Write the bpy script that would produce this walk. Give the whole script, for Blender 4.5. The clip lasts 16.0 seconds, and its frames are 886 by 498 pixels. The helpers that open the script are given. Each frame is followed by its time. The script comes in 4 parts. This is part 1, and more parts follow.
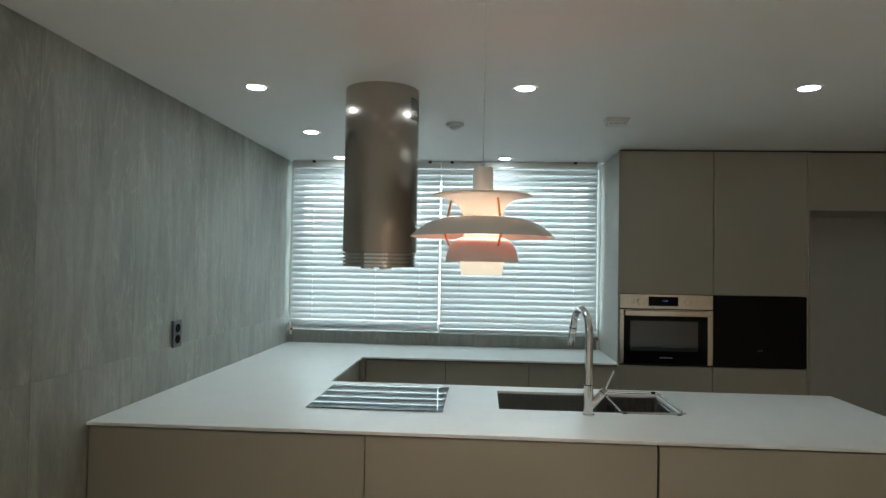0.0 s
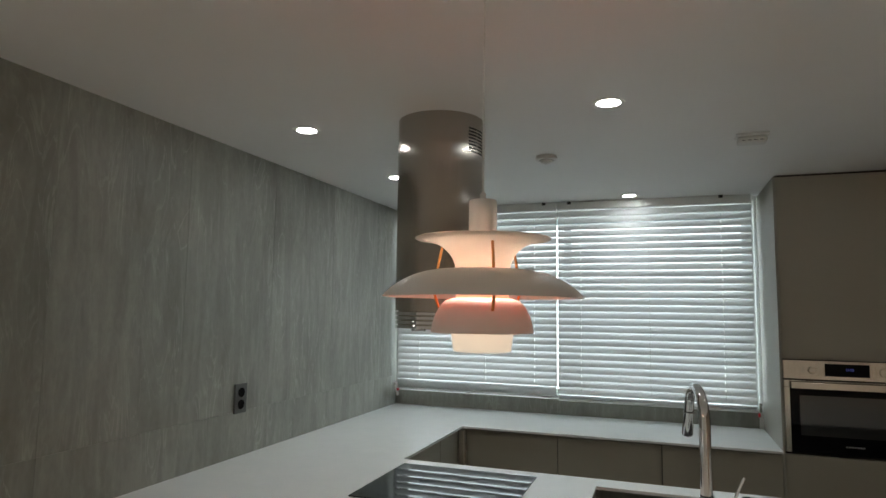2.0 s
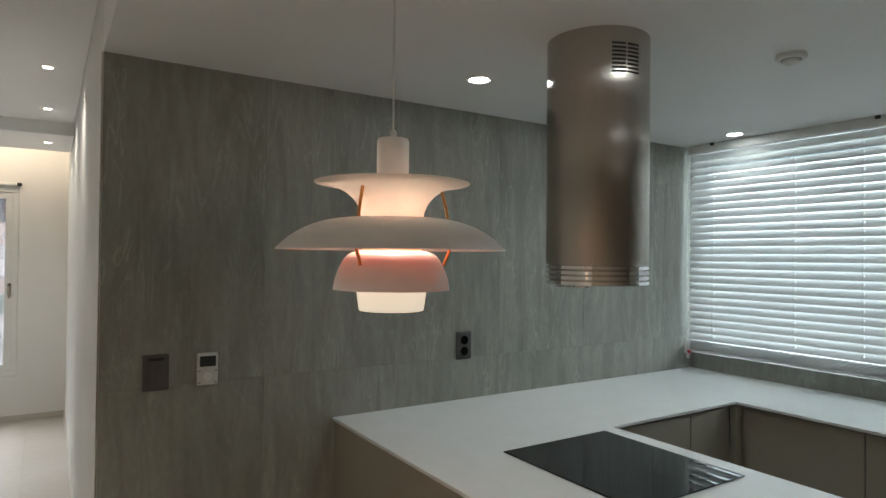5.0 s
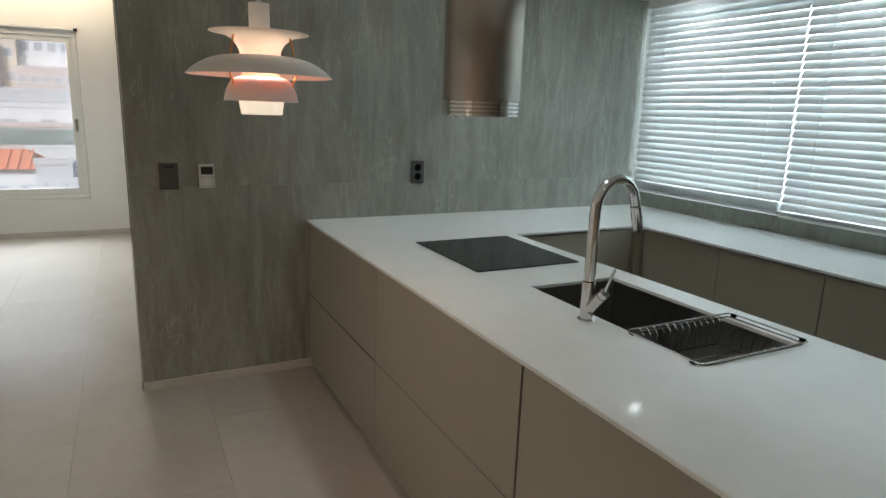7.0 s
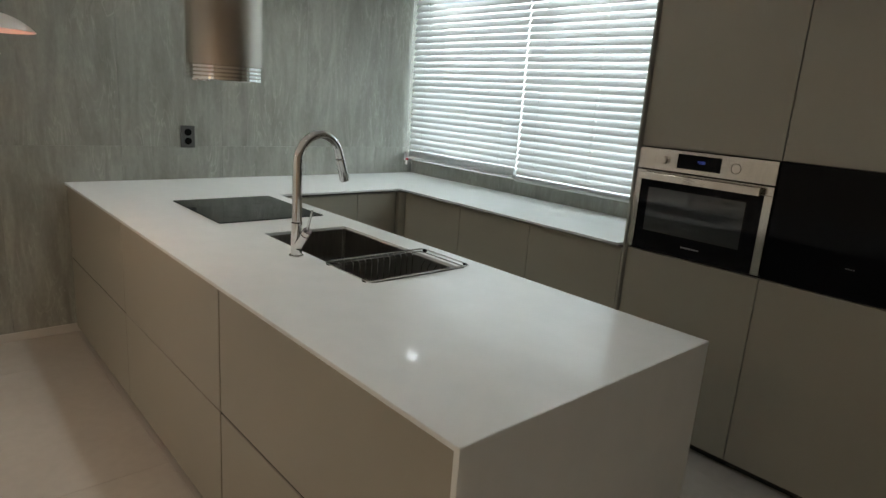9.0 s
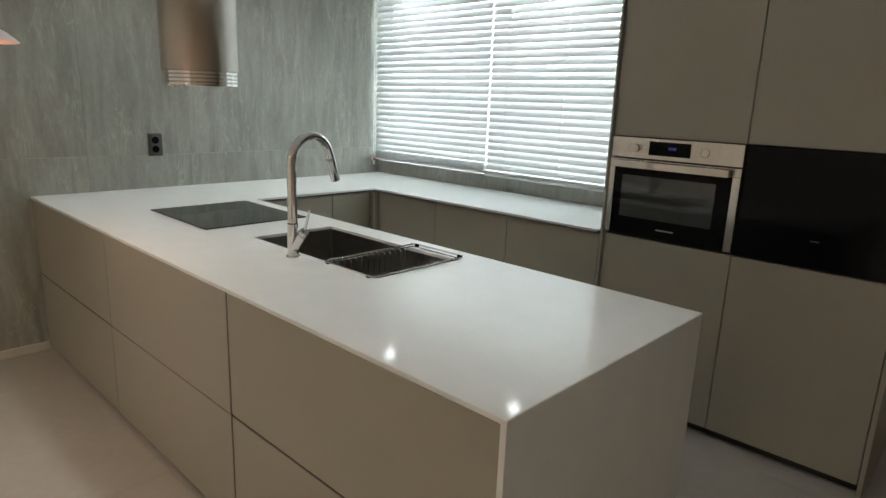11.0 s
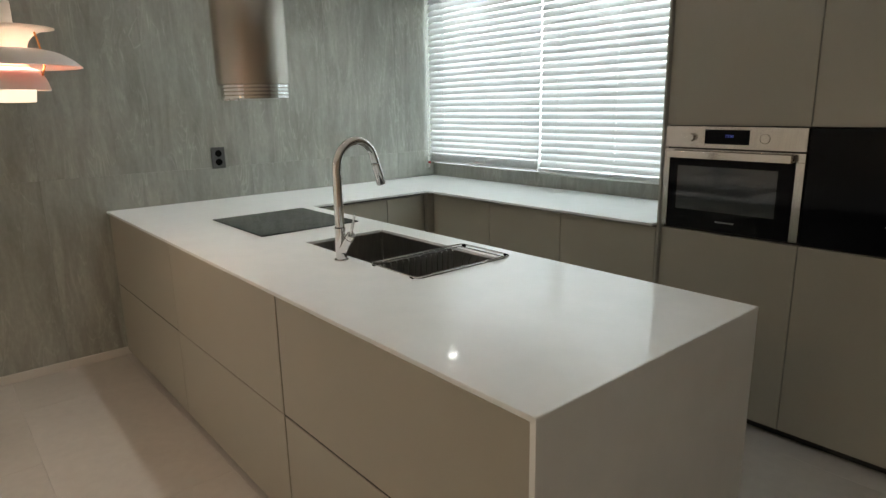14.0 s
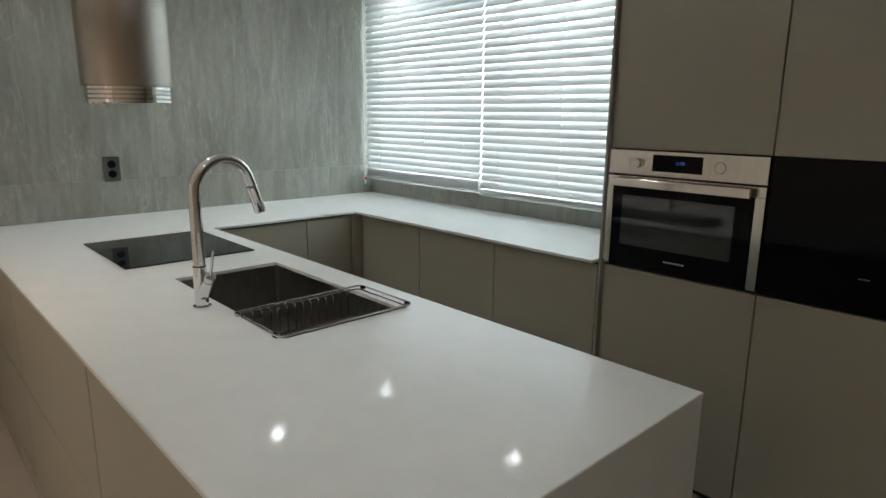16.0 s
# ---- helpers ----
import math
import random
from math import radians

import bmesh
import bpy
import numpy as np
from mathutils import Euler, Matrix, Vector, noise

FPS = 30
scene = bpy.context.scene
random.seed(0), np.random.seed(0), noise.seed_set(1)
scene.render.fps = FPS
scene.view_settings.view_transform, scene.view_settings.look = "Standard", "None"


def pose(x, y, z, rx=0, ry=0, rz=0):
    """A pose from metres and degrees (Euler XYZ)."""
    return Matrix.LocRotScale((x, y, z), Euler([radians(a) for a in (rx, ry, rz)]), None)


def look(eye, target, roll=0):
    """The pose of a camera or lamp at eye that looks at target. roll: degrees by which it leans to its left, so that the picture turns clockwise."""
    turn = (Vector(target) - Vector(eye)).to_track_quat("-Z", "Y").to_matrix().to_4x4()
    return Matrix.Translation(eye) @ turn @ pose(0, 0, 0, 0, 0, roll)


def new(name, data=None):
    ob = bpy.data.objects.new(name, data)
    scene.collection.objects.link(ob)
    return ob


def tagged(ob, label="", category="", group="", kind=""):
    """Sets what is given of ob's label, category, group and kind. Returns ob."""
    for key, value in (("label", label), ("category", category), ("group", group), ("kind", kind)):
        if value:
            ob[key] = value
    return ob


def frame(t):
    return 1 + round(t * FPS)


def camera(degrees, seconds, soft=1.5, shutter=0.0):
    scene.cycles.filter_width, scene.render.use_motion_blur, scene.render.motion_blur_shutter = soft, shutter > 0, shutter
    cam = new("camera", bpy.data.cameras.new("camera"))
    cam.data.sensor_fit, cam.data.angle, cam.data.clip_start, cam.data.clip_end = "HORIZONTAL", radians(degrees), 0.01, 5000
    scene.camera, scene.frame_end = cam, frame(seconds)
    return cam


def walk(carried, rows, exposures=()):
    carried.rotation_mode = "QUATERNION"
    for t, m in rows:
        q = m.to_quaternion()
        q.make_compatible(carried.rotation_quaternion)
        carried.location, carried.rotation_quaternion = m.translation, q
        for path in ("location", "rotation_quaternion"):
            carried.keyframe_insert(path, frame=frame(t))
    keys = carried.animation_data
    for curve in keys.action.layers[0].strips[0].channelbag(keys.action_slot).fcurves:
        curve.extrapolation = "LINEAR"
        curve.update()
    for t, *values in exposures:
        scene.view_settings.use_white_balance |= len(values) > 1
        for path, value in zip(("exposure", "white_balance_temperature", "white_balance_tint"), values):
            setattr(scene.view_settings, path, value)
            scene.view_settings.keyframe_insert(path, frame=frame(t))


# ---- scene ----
cam = camera(71.5, 16.0)
PATH = [
    (0, (1.506, -2.287, 1.514), (1.379, -0.281, 1.563), 1.0),
    (0.5, (1.604, -2.165, 1.524), (1.396, -0.176, 1.555), 1.7),
    (1, (1.617, -1.907, 1.553), (1.376, 0.076, 1.643), 2.3),
    (1.5, (1.675, -1.809, 1.562), (1.389, 0.163, 1.741), 1.5),
    (2, (1.855, -1.734, 1.566), (1.183, 0.14, 1.763), 0.8),
    (2.5, (1.996, -1.634, 1.583), (1.064, 0.128, 1.749), 2.0),
    (3, (2.071, -1.459, 1.575), (0.967, 0.201, 1.735), 1.9),
    (3.5, (2.118, -1.313, 1.586), (0.793, 0.174, 1.762), 1.9),
    (6, (2.89, -0.896, 1.565), (1.083, -0.064, 1.354), 1.0),
    (6.5, (3.124, -0.841, 1.531), (1.349, -0.022, 1.11), 2.6),
    (7, (3.405, -0.882, 1.513), (1.671, 0.013, 1.075), 2.0),
    (7.5, (3.616, -0.842, 1.515), (1.994, 0.22, 1.026), 0.7),
    (8, (3.803, -0.715, 1.486), (2.201, 0.384, 1.009), 1.1),
    (8.5, (3.927, -0.657, 1.474), (2.373, 0.513, 1.007), 2.4),
    (9, (3.95, -0.693, 1.48), (2.509, 0.611, 1.009), 4.1),
    (9.5, (3.893, -0.844, 1.49), (2.494, 0.51, 1.032), 3.3),
    (10, (3.88, -0.872, 1.462), (2.543, 0.539, 0.993), 1.9),
    (12.5, (3.905, -0.825, 1.465), (2.564, 0.59, 1.021), 2.7),
    (13, (3.86, -0.933, 1.446), (2.436, 0.394, 0.987), 1.1),
    (13.5, (3.86, -0.909, 1.444), (2.462, 0.436, 0.959), -0.4),
    (14, (3.947, -0.793, 1.453), (2.461, 0.464, 0.995), -1.1),
    (14.5, (4.001, -0.699, 1.445), (2.478, 0.504, 0.963), 0.6),
    (15, (3.946, -0.564, 1.444), (2.438, 0.64, 0.919), 0.8),
    (15.5, (3.83, -0.425, 1.456), (2.314, 0.789, 0.976), 1.1),
    (16, (3.78, -0.312, 1.463), (2.351, 1.02, 1.036), 0.6),
]
EXPOSURES = [
    (0.0, -0.22, 6100, 4),
    (1.0, -0.34, 6250, 7),
    (2.0, -0.58, 6600, 12),
    (3.5, -0.69, 6620, 13),
    (6.0, -0.31, 6200, 8),
    (8.0, -0.25, 6400, 9),
    (9.0, -0.05, 6600, 11),
    (10.0, 0.09, 6600, 11),
    (12.5, 0.34, 6650, 12),
    (13.5, 0.24, 6680, 12),
    (14.5, 0.22, 6700, 12),
    (16.0, 0.04, 6520, 11),
]
walk(cam, [(t, look(eye, target, roll)) for t, eye, target, roll in PATH], EXPOSURES)


# ---- world, sun and large lights ----
world = bpy.data.worlds.new("world")
scene.world = world
world.use_nodes = True
wn = world.node_tree.nodes
sky = wn.new("ShaderNodeTexSky")
sky.sky_type, sky.sun_disc = "NISHITA", False
sky.sun_elevation, sky.sun_rotation = radians(40), radians(110)
sky.air_density, sky.dust_density = 1.2, 3.0
world.node_tree.links.new(sky.outputs[0], wn["Background"].inputs[0])
wn["Background"].inputs[1].default_value = 0.15


def lamp(name, kind, m, energy, color, **more):
    data = bpy.data.lights.new(name, kind)
    data.energy, data.color = energy, color
    for k, v in more.items():
        if k == "size":
            data.size = v
        elif k == "size_y":
            data.size_y = v
        elif k == "shape":
            data.shape = v
        elif k == "angle":
            data.angle = v
        elif k == "spread":
            data.spread = v
        elif k == "radius":
            data.shadow_soft_size = v
    ob = new(name, data)
    ob.matrix_world = m
    return ob


az = radians(110)
sun_from = Vector((math.sin(az) * math.cos(radians(40)), math.cos(az) * math.cos(radians(40)), math.sin(radians(40))))
lamp("sun", "SUN", look(sun_from * 50, (0, 0, 0)), 4.5, (1.0, 0.96, 0.92), angle=radians(12))
KITCHEN_SKY, LIVING_SKY, SPOT, COVE = 75.0, 1000.0, 1.2, 17.0
UNSEEN_ROOM_SPOT = 4.0
lamp("kitchen_window_sky", "AREA", look((1.22, 2.90, 1.44), (1.22, 0, 1.48)), KITCHEN_SKY, (0.82, 0.97, 0.99), shape="RECTANGLE", size=2.8, size_y=1.55)
lamp("living_window_sky", "AREA", look((-8.2, -2.6, 5.2), (-2.0, -2.6, 0.0)), LIVING_SKY, (0.93, 0.97, 1.0), shape="RECTANGLE", size=5.0, size_y=3.0)


# ---- materials ----
def material(name, color, rough=0.5, metal=0.0):
    m = bpy.data.materials.new(name)
    m.use_nodes = True
    b = m.node_tree.nodes["Principled BSDF"]
    b.inputs["Base Color"].default_value = (*color, 1)
    b.inputs["Roughness"].default_value = rough
    b.inputs["Metallic"].default_value = metal
    return m


def ramp(nt, source, stops):
    r = nt.nodes.new("ShaderNodeValToRGB")
    el = r.color_ramp.elements
    while len(el) < len(stops):
        el.new(0.5)
    for e, (p, c) in zip(el, stops):
        e.position, e.color = p, (*c, 1)
    nt.links.new(source, r.inputs[0])
    return r.outputs[0]


def grain(m, scale, low, high, bump=0.0, stretch=(1, 1, 1), detail=4.0, rough=None, distort=0.0, bump_scale=1.0):
    """Noise between two colours in world space, with a second finer grain, and relief."""
    nt = m.node_tree
    b = nt.nodes["Principled BSDF"]
    geo = nt.nodes.new("ShaderNodeNewGeometry")
    mp = nt.nodes.new("ShaderNodeMapping")
    mp.inputs["Scale"].default_value = stretch
    nt.links.new(geo.outputs["Position"], mp.inputs[0])
    n = nt.nodes.new("ShaderNodeTexNoise")
    n.inputs["Scale"].default_value, n.inputs["Detail"].default_value = scale, detail
    n.inputs["Distortion"].default_value = distort
    nt.links.new(mp.outputs[0], n.inputs["Vector"])
    nt.links.new(ramp(nt, n.outputs[0], ((0.3, low), (0.7, high))), b.inputs["Base Color"])
    fine = nt.nodes.new("ShaderNodeTexNoise")
    fine.inputs["Scale"].default_value, fine.inputs["Detail"].default_value = scale * 14 * bump_scale, 3
    nt.links.new(mp.outputs[0], fine.inputs["Vector"])
    if rough:
        r = nt.nodes.new("ShaderNodeMapRange")
        r.inputs[3].default_value, r.inputs[4].default_value = rough
        nt.links.new(n.outputs[0], r.inputs[0])
        nt.links.new(r.outputs[0], b.inputs["Roughness"])
    if bump:
        bp = nt.nodes.new("ShaderNodeBump")
        bp.inputs["Strength"].default_value, bp.inputs["Distance"].default_value = bump, 0.002
        nt.links.new(fine.outputs[0], bp.inputs["Height"])
        nt.links.new(bp.outputs[0], b.inputs["Normal"])
    return m


PAINT = grain(material("white_paint", (0.78, 0.78, 0.76), 0.6), 2.0, (0.76, 0.76, 0.74), (0.80, 0.80, 0.78), 0.15)
BOUNCE_BEIGE = grain(material("beige_bounce", (0.5, 0.42, 0.34), 0.6), 2.0, (0.47, 0.40, 0.32), (0.51, 0.43, 0.35), 0.1)
CEILING = grain(material("ceiling_paint", (0.78, 0.78, 0.77), 0.55), 1.3, (0.84, 0.84, 0.83), (0.87, 0.87, 0.86), 0.08)
QUARTZ = grain(material("white_quartz", (0.78, 0.79, 0.78), 0.16), 9.0, (0.74, 0.755, 0.745), (0.78, 0.79, 0.78), 0.0, rough=(0.27, 0.32))
qz = QUARTZ.node_tree.nodes["Principled BSDF"]
qz.inputs["Specular IOR Level"].default_value = 0.08
qz.inputs["Coat Weight"].default_value, qz.inputs["Coat Roughness"].default_value = 0.32, 0.07
TAUPE = grain(material("taupe_lacquer", (0.3, 0.27, 0.22), 0.5), 2.5, (0.318, 0.295, 0.240), (0.338, 0.313, 0.256), 0.04, rough=(0.35, 0.42))
GREY_PANEL = grain(material("grey_panel", (0.33, 0.32, 0.28), 0.45), 3.0, (0.32, 0.31, 0.27), (0.35, 0.34, 0.30), 0.04)
TAUPE.node_tree.nodes["Principled BSDF"].inputs["Specular IOR Level"].default_value = 0.8
PALE_PANEL = grain(material("pale_grey_panel", (0.5, 0.5, 0.47), 0.45), 3.0, (0.50, 0.50, 0.46), (0.54, 0.54, 0.50), 0.04)
DARK = material("dark_recess", (0.025, 0.023, 0.02), 0.6)
BLACK_GLASS = material("black_glass", (0.004, 0.004, 0.005), 0.05)
BLACK_GLASS.node_tree.nodes["Principled BSDF"].inputs["Specular IOR Level"].default_value = 0.12
HOB_GLASS = material("hob_glass", (0.012, 0.014, 0.014), 0.02)
HOB_GLASS.node_tree.nodes["Principled BSDF"].inputs["Specular IOR Level"].default_value = 0.24
WINDOW_BLACK = material("oven_window_glass", (0.03, 0.031, 0.032), 0.02)
WINDOW_BLACK.node_tree.nodes["Principled BSDF"].inputs["Specular IOR Level"].default_value = 1.0
CHROME = material("chrome", (0.73, 0.73, 0.73), 0.06, 1.0)
STEEL = grain(material("brushed_steel", (0.52, 0.49, 0.45), 0.3, 1.0), 1.2, (0.46, 0.425, 0.38), (0.50, 0.46, 0.415), 0.0, stretch=(90, 90, 3), rough=(0.235, 0.245))
aniso, tangent = STEEL.node_tree.nodes["Principled BSDF"], STEEL.node_tree.nodes.new("ShaderNodeTangent")
tangent.direction_type, tangent.axis = "RADIAL", "Z"
aniso.inputs["Anisotropic"].default_value, aniso.inputs["Anisotropic Rotation"].default_value = 1.0, 0.0
STEEL.node_tree.links.new(tangent.outputs[0], aniso.inputs["Tangent"])
OVEN_STEEL = grain(material("oven_steel", (0.6, 0.57, 0.52), 0.25, 1.0), 1.5, (0.56, 0.53, 0.49), (0.64, 0.61, 0.56), 0.05, stretch=(90, 6, 6), rough=(0.16, 0.24))
BAR_STEEL = material("polished_bar", (0.62, 0.59, 0.54), 0.10, 1.0)
SINK_STEEL = grain(material("sink_steel", (0.3, 0.28, 0.26), 0.3, 1.0), 2.0, (0.32, 0.308, 0.285), (0.40, 0.385, 0.36), 0.02, stretch=(60, 60, 6), rough=(0.27, 0.34))
PVC = grain(material("white_pvc", (0.76, 0.77, 0.75), 0.35), 5.0, (0.74, 0.75, 0.73), (0.78, 0.79, 0.77), 0.0)
SLAT = material("blind_slat", (0.80, 0.83, 0.82), 0.3)
CORD = material("white_cord", (0.78, 0.78, 0.75), 0.8)
DARK_WIRE = material("steel_wire", (0.20, 0.19, 0.18), 0.25, 1.0)
RACK_STEEL = material("rack_steel", (0.58, 0.56, 0.53), 0.16, 1.0)
RED = material("red_plastic", (0.55, 0.02, 0.03), 0.4)
SHADE = grain(material("shade_lacquer", (0.84, 0.83, 0.81), 0.40), 8.0, (0.84, 0.83, 0.81), (0.87, 0.86, 0.84), 0.0)
RED_PAINT = material("red_reflector", (0.75, 0.13, 0.07), 0.5)
COPPER = material("copper", (0.72, 0.33, 0.12), 0.28, 1.0)
SWITCH_GREY = material("switch_grey", (0.085, 0.08, 0.08), 0.4)
SOCKET_GREY = material("socket_grey", (0.10, 0.102, 0.10), 0.35, 0.3)
SOCKET_BLACK = material("socket_black", (0.004, 0.004, 0.004), 0.8)
SOCKET_BLACK.node_tree.nodes["Principled BSDF"].inputs["Specular IOR Level"].default_value = 0.1
LCD = material("lcd", (0.04, 0.045, 0.045), 0.15)
WHITE_PLASTIC = material("white_plastic", (0.72, 0.72, 0.70), 0.35)
THERMO = material("satin_grey_plastic", (0.60, 0.60, 0.58), 0.4)
GREY_PRINT = material("grey_print", (0.30, 0.30, 0.30), 0.5)
SKIRT = grain(material("pale_skirting", (0.55, 0.52, 0.48), 0.5), 4.0, (0.52, 0.49, 0.45), (0.60, 0.57, 0.53), 0.05)


def emitter(name, color, strength):
    m = material(name, color, 0.5)
    b = m.node_tree.nodes["Principled BSDF"]
    b.inputs["Emission Color"].default_value = (*color, 1)
    b.inputs["Emission Strength"].default_value = strength
    return m


LED = emitter("led_lens", (0.95, 1.0, 0.98), 75.0)
LED_SOFT = emitter("led_lens_soft", (0.95, 1.0, 0.98), 55.0)
LED_WARM = emitter("led_lens_warm", (1.0, 0.93, 0.75), 10.0)
CLOCK_BLUE = emitter("clock_digits", (0.10, 0.16, 0.8), 0.22)
GLOW = emitter("frosted_diffuser", (1.0, 0.85, 0.66), 0.85)
GLOW_HOT = emitter("inner_diffuser", (1.0, 0.55, 0.32), 1.15)


def translucent(name, color, share):
    m = material(name, color, 0.4)
    nt = m.node_tree
    t, mix = nt.nodes.new("ShaderNodeBsdfTranslucent"), nt.nodes.new("ShaderNodeMixShader")
    t.inputs[0].default_value = (*color, 1)
    mix.inputs[0].default_value = share
    nt.links.new(nt.nodes["Principled BSDF"].outputs[0], mix.inputs[1])
    nt.links.new(t.outputs[0], mix.inputs[2])
    nt.links.new(mix.outputs[0], nt.nodes["Material Output"].inputs[0])
    return m


FLARE = translucent("thin_white_shade", (0.90, 0.84, 0.78), 0.62)
SLAT = translucent("thin_white_slat", (0.84, 0.85, 0.85), 0.17)
RAIL = translucent("white_bottom_rail", (0.78, 0.79, 0.78), 0.25)


def glass(name):
    m = material(name, (1, 1, 1), 0.0)
    b = m.node_tree.nodes["Principled BSDF"]
    b.inputs["Transmission Weight"].default_value = 1.0
    b.inputs["IOR"].default_value = 1.1
    return m


GLASS = glass("window_glass")


def mesh_screen():
    m = material("insect_mesh", (0.75, 0.77, 0.80), 0.8)
    nt = m.node_tree
    t, mix = nt.nodes.new("ShaderNodeBsdfTransparent"), nt.nodes.new("ShaderNodeMixShader")
    # the diffuse share also lays the outdoor haze over the view
    mix.inputs[0].default_value = 0.20
    nt.links.new(t.outputs[0], mix.inputs[1])
    nt.links.new(nt.nodes["Principled BSDF"].outputs[0], mix.inputs[2])
    nt.links.new(mix.outputs[0], nt.nodes["Material Output"].inputs[0])
    nt.nodes["Principled BSDF"].inputs["Specular IOR Level"].default_value = 0.0
    return m


SCREEN = mesh_screen()


def concrete(name, along):
    """Grey-green stone-look porcelain with upright veins; each tile shifted by its own random number."""
    m = material(name, (0.22, 0.23, 0.2), 0.5)
    nt = m.node_tree
    b = nt.nodes["Principled BSDF"]
    N = nt.nodes.new
    geo, info = N("ShaderNodeNewGeometry"), N("ShaderNodeObjectInfo")
    mul = N("ShaderNodeMath")
    mul.operation, mul.inputs[1].default_value = "MULTIPLY", 37.0
    nt.links.new(info.outputs["Random"], mul.inputs[0])
    comb = N("ShaderNodeCombineXYZ")
    for i in range(3):
        nt.links.new(mul.outputs[0], comb.inputs[i])
    add = N("ShaderNodeVectorMath")
    nt.links.new(geo.outputs["Position"], add.inputs[0])
    nt.links.new(comb.outputs[0], add.inputs[1])

    def noise_at(stretch, scale, detail, distort):
        mp, n = N("ShaderNodeMapping"), N("ShaderNodeTexNoise")
        mp.inputs["Scale"].default_value = stretch
        nt.links.new(add.outputs[0], mp.inputs[0])
        nt.links.new(mp.outputs[0], n.inputs["Vector"])
        n.inputs["Scale"].default_value, n.inputs["Detail"].default_value, n.inputs["Distortion"].default_value = scale, detail, distort
        return n.outputs[0]

    cloud = noise_at((1, 1, 0.6), 1.8, 4, 0.3)
    streak = noise_at(along, 16.0, 7, 0.7)
    vein = noise_at((1.0, 1.0, 0.22), 9.0, 5, 2.3)
    patch = noise_at((1.0, 1.0, 0.45), 3.2, 5, 1.0)
    fine = noise_at((1, 1, 0.5), 60, 4, 0)
    base = ramp(nt, cloud, ((0.3, (0.250, 0.255, 0.226)), (0.7, (0.330, 0.335, 0.302))))
    dark = ramp(nt, streak, ((0.30, (0.80, 0.80, 0.79)), (0.64, (1.08, 1.08, 1.08))))
    pale = ramp(nt, vein, ((0.455, (0, 0, 0)), (0.487, (0.095, 0.098, 0.090)), (0.515, (0.0, 0.0, 0.0))))
    broad = noise_at((1.0, 1.0, 0.20), 4.2, 4, 2.6)
    rare = noise_at((1.3, 1.3, 0.5), 2.1, 3, 0.6)
    stroke = ramp(nt, broad, ((0.478, (0, 0, 0)), (0.494, (0.100, 0.103, 0.094)), (0.51, (0, 0, 0))))
    few = ramp(nt, rare, ((0.52, (0, 0, 0)), (0.64, (1, 1, 1))))
    gate = ramp(nt, patch, ((0.44, (0.15, 0.15, 0.15)), (0.66, (1, 1, 1))))
    speck = ramp(nt, fine, ((0.3, (0.93, 0.93, 0.93)), (0.7, (1.05, 1.05, 1.05))))

    def mixed(kind, a, c):
        mx = N("ShaderNodeMix")
        mx.data_type, mx.blend_type = "RGBA", kind
        mx.inputs[0].default_value = 1.0
        nt.links.new(a, mx.inputs[6])
        nt.links.new(c, mx.inputs[7])
        return mx.outputs[2]

    body = mixed("ADD", mixed("MULTIPLY", mixed("MULTIPLY", base, dark), speck), mixed("MULTIPLY", pale, gate))
    nt.links.new(mixed("ADD", body, mixed("MULTIPLY", stroke, few)), b.inputs["Base Color"])
    rr = N("ShaderNodeMapRange")
    rr.inputs[3].default_value, rr.inputs[4].default_value = 0.36, 0.55
    nt.links.new(streak, rr.inputs[0])
    nt.links.new(rr.outputs[0], b.inputs["Roughness"])
    bp = N("ShaderNodeBump")
    bp.inputs["Strength"].default_value, bp.inputs["Distance"].default_value = 0.7, 0.003
    nt.links.new(vein, bp.inputs["Height"])
    nt.links.new(bp.outputs[0], b.inputs["Normal"])
    return m


CONCRETE = concrete("stone_look_tile", (1.0, 1.0, 0.16))
GROUT = material("tile_grout", (0.285, 0.29, 0.265), 0.8)
FLOOR_GROUT = material("floor_grout", (0.47, 0.44, 0.40), 0.6)


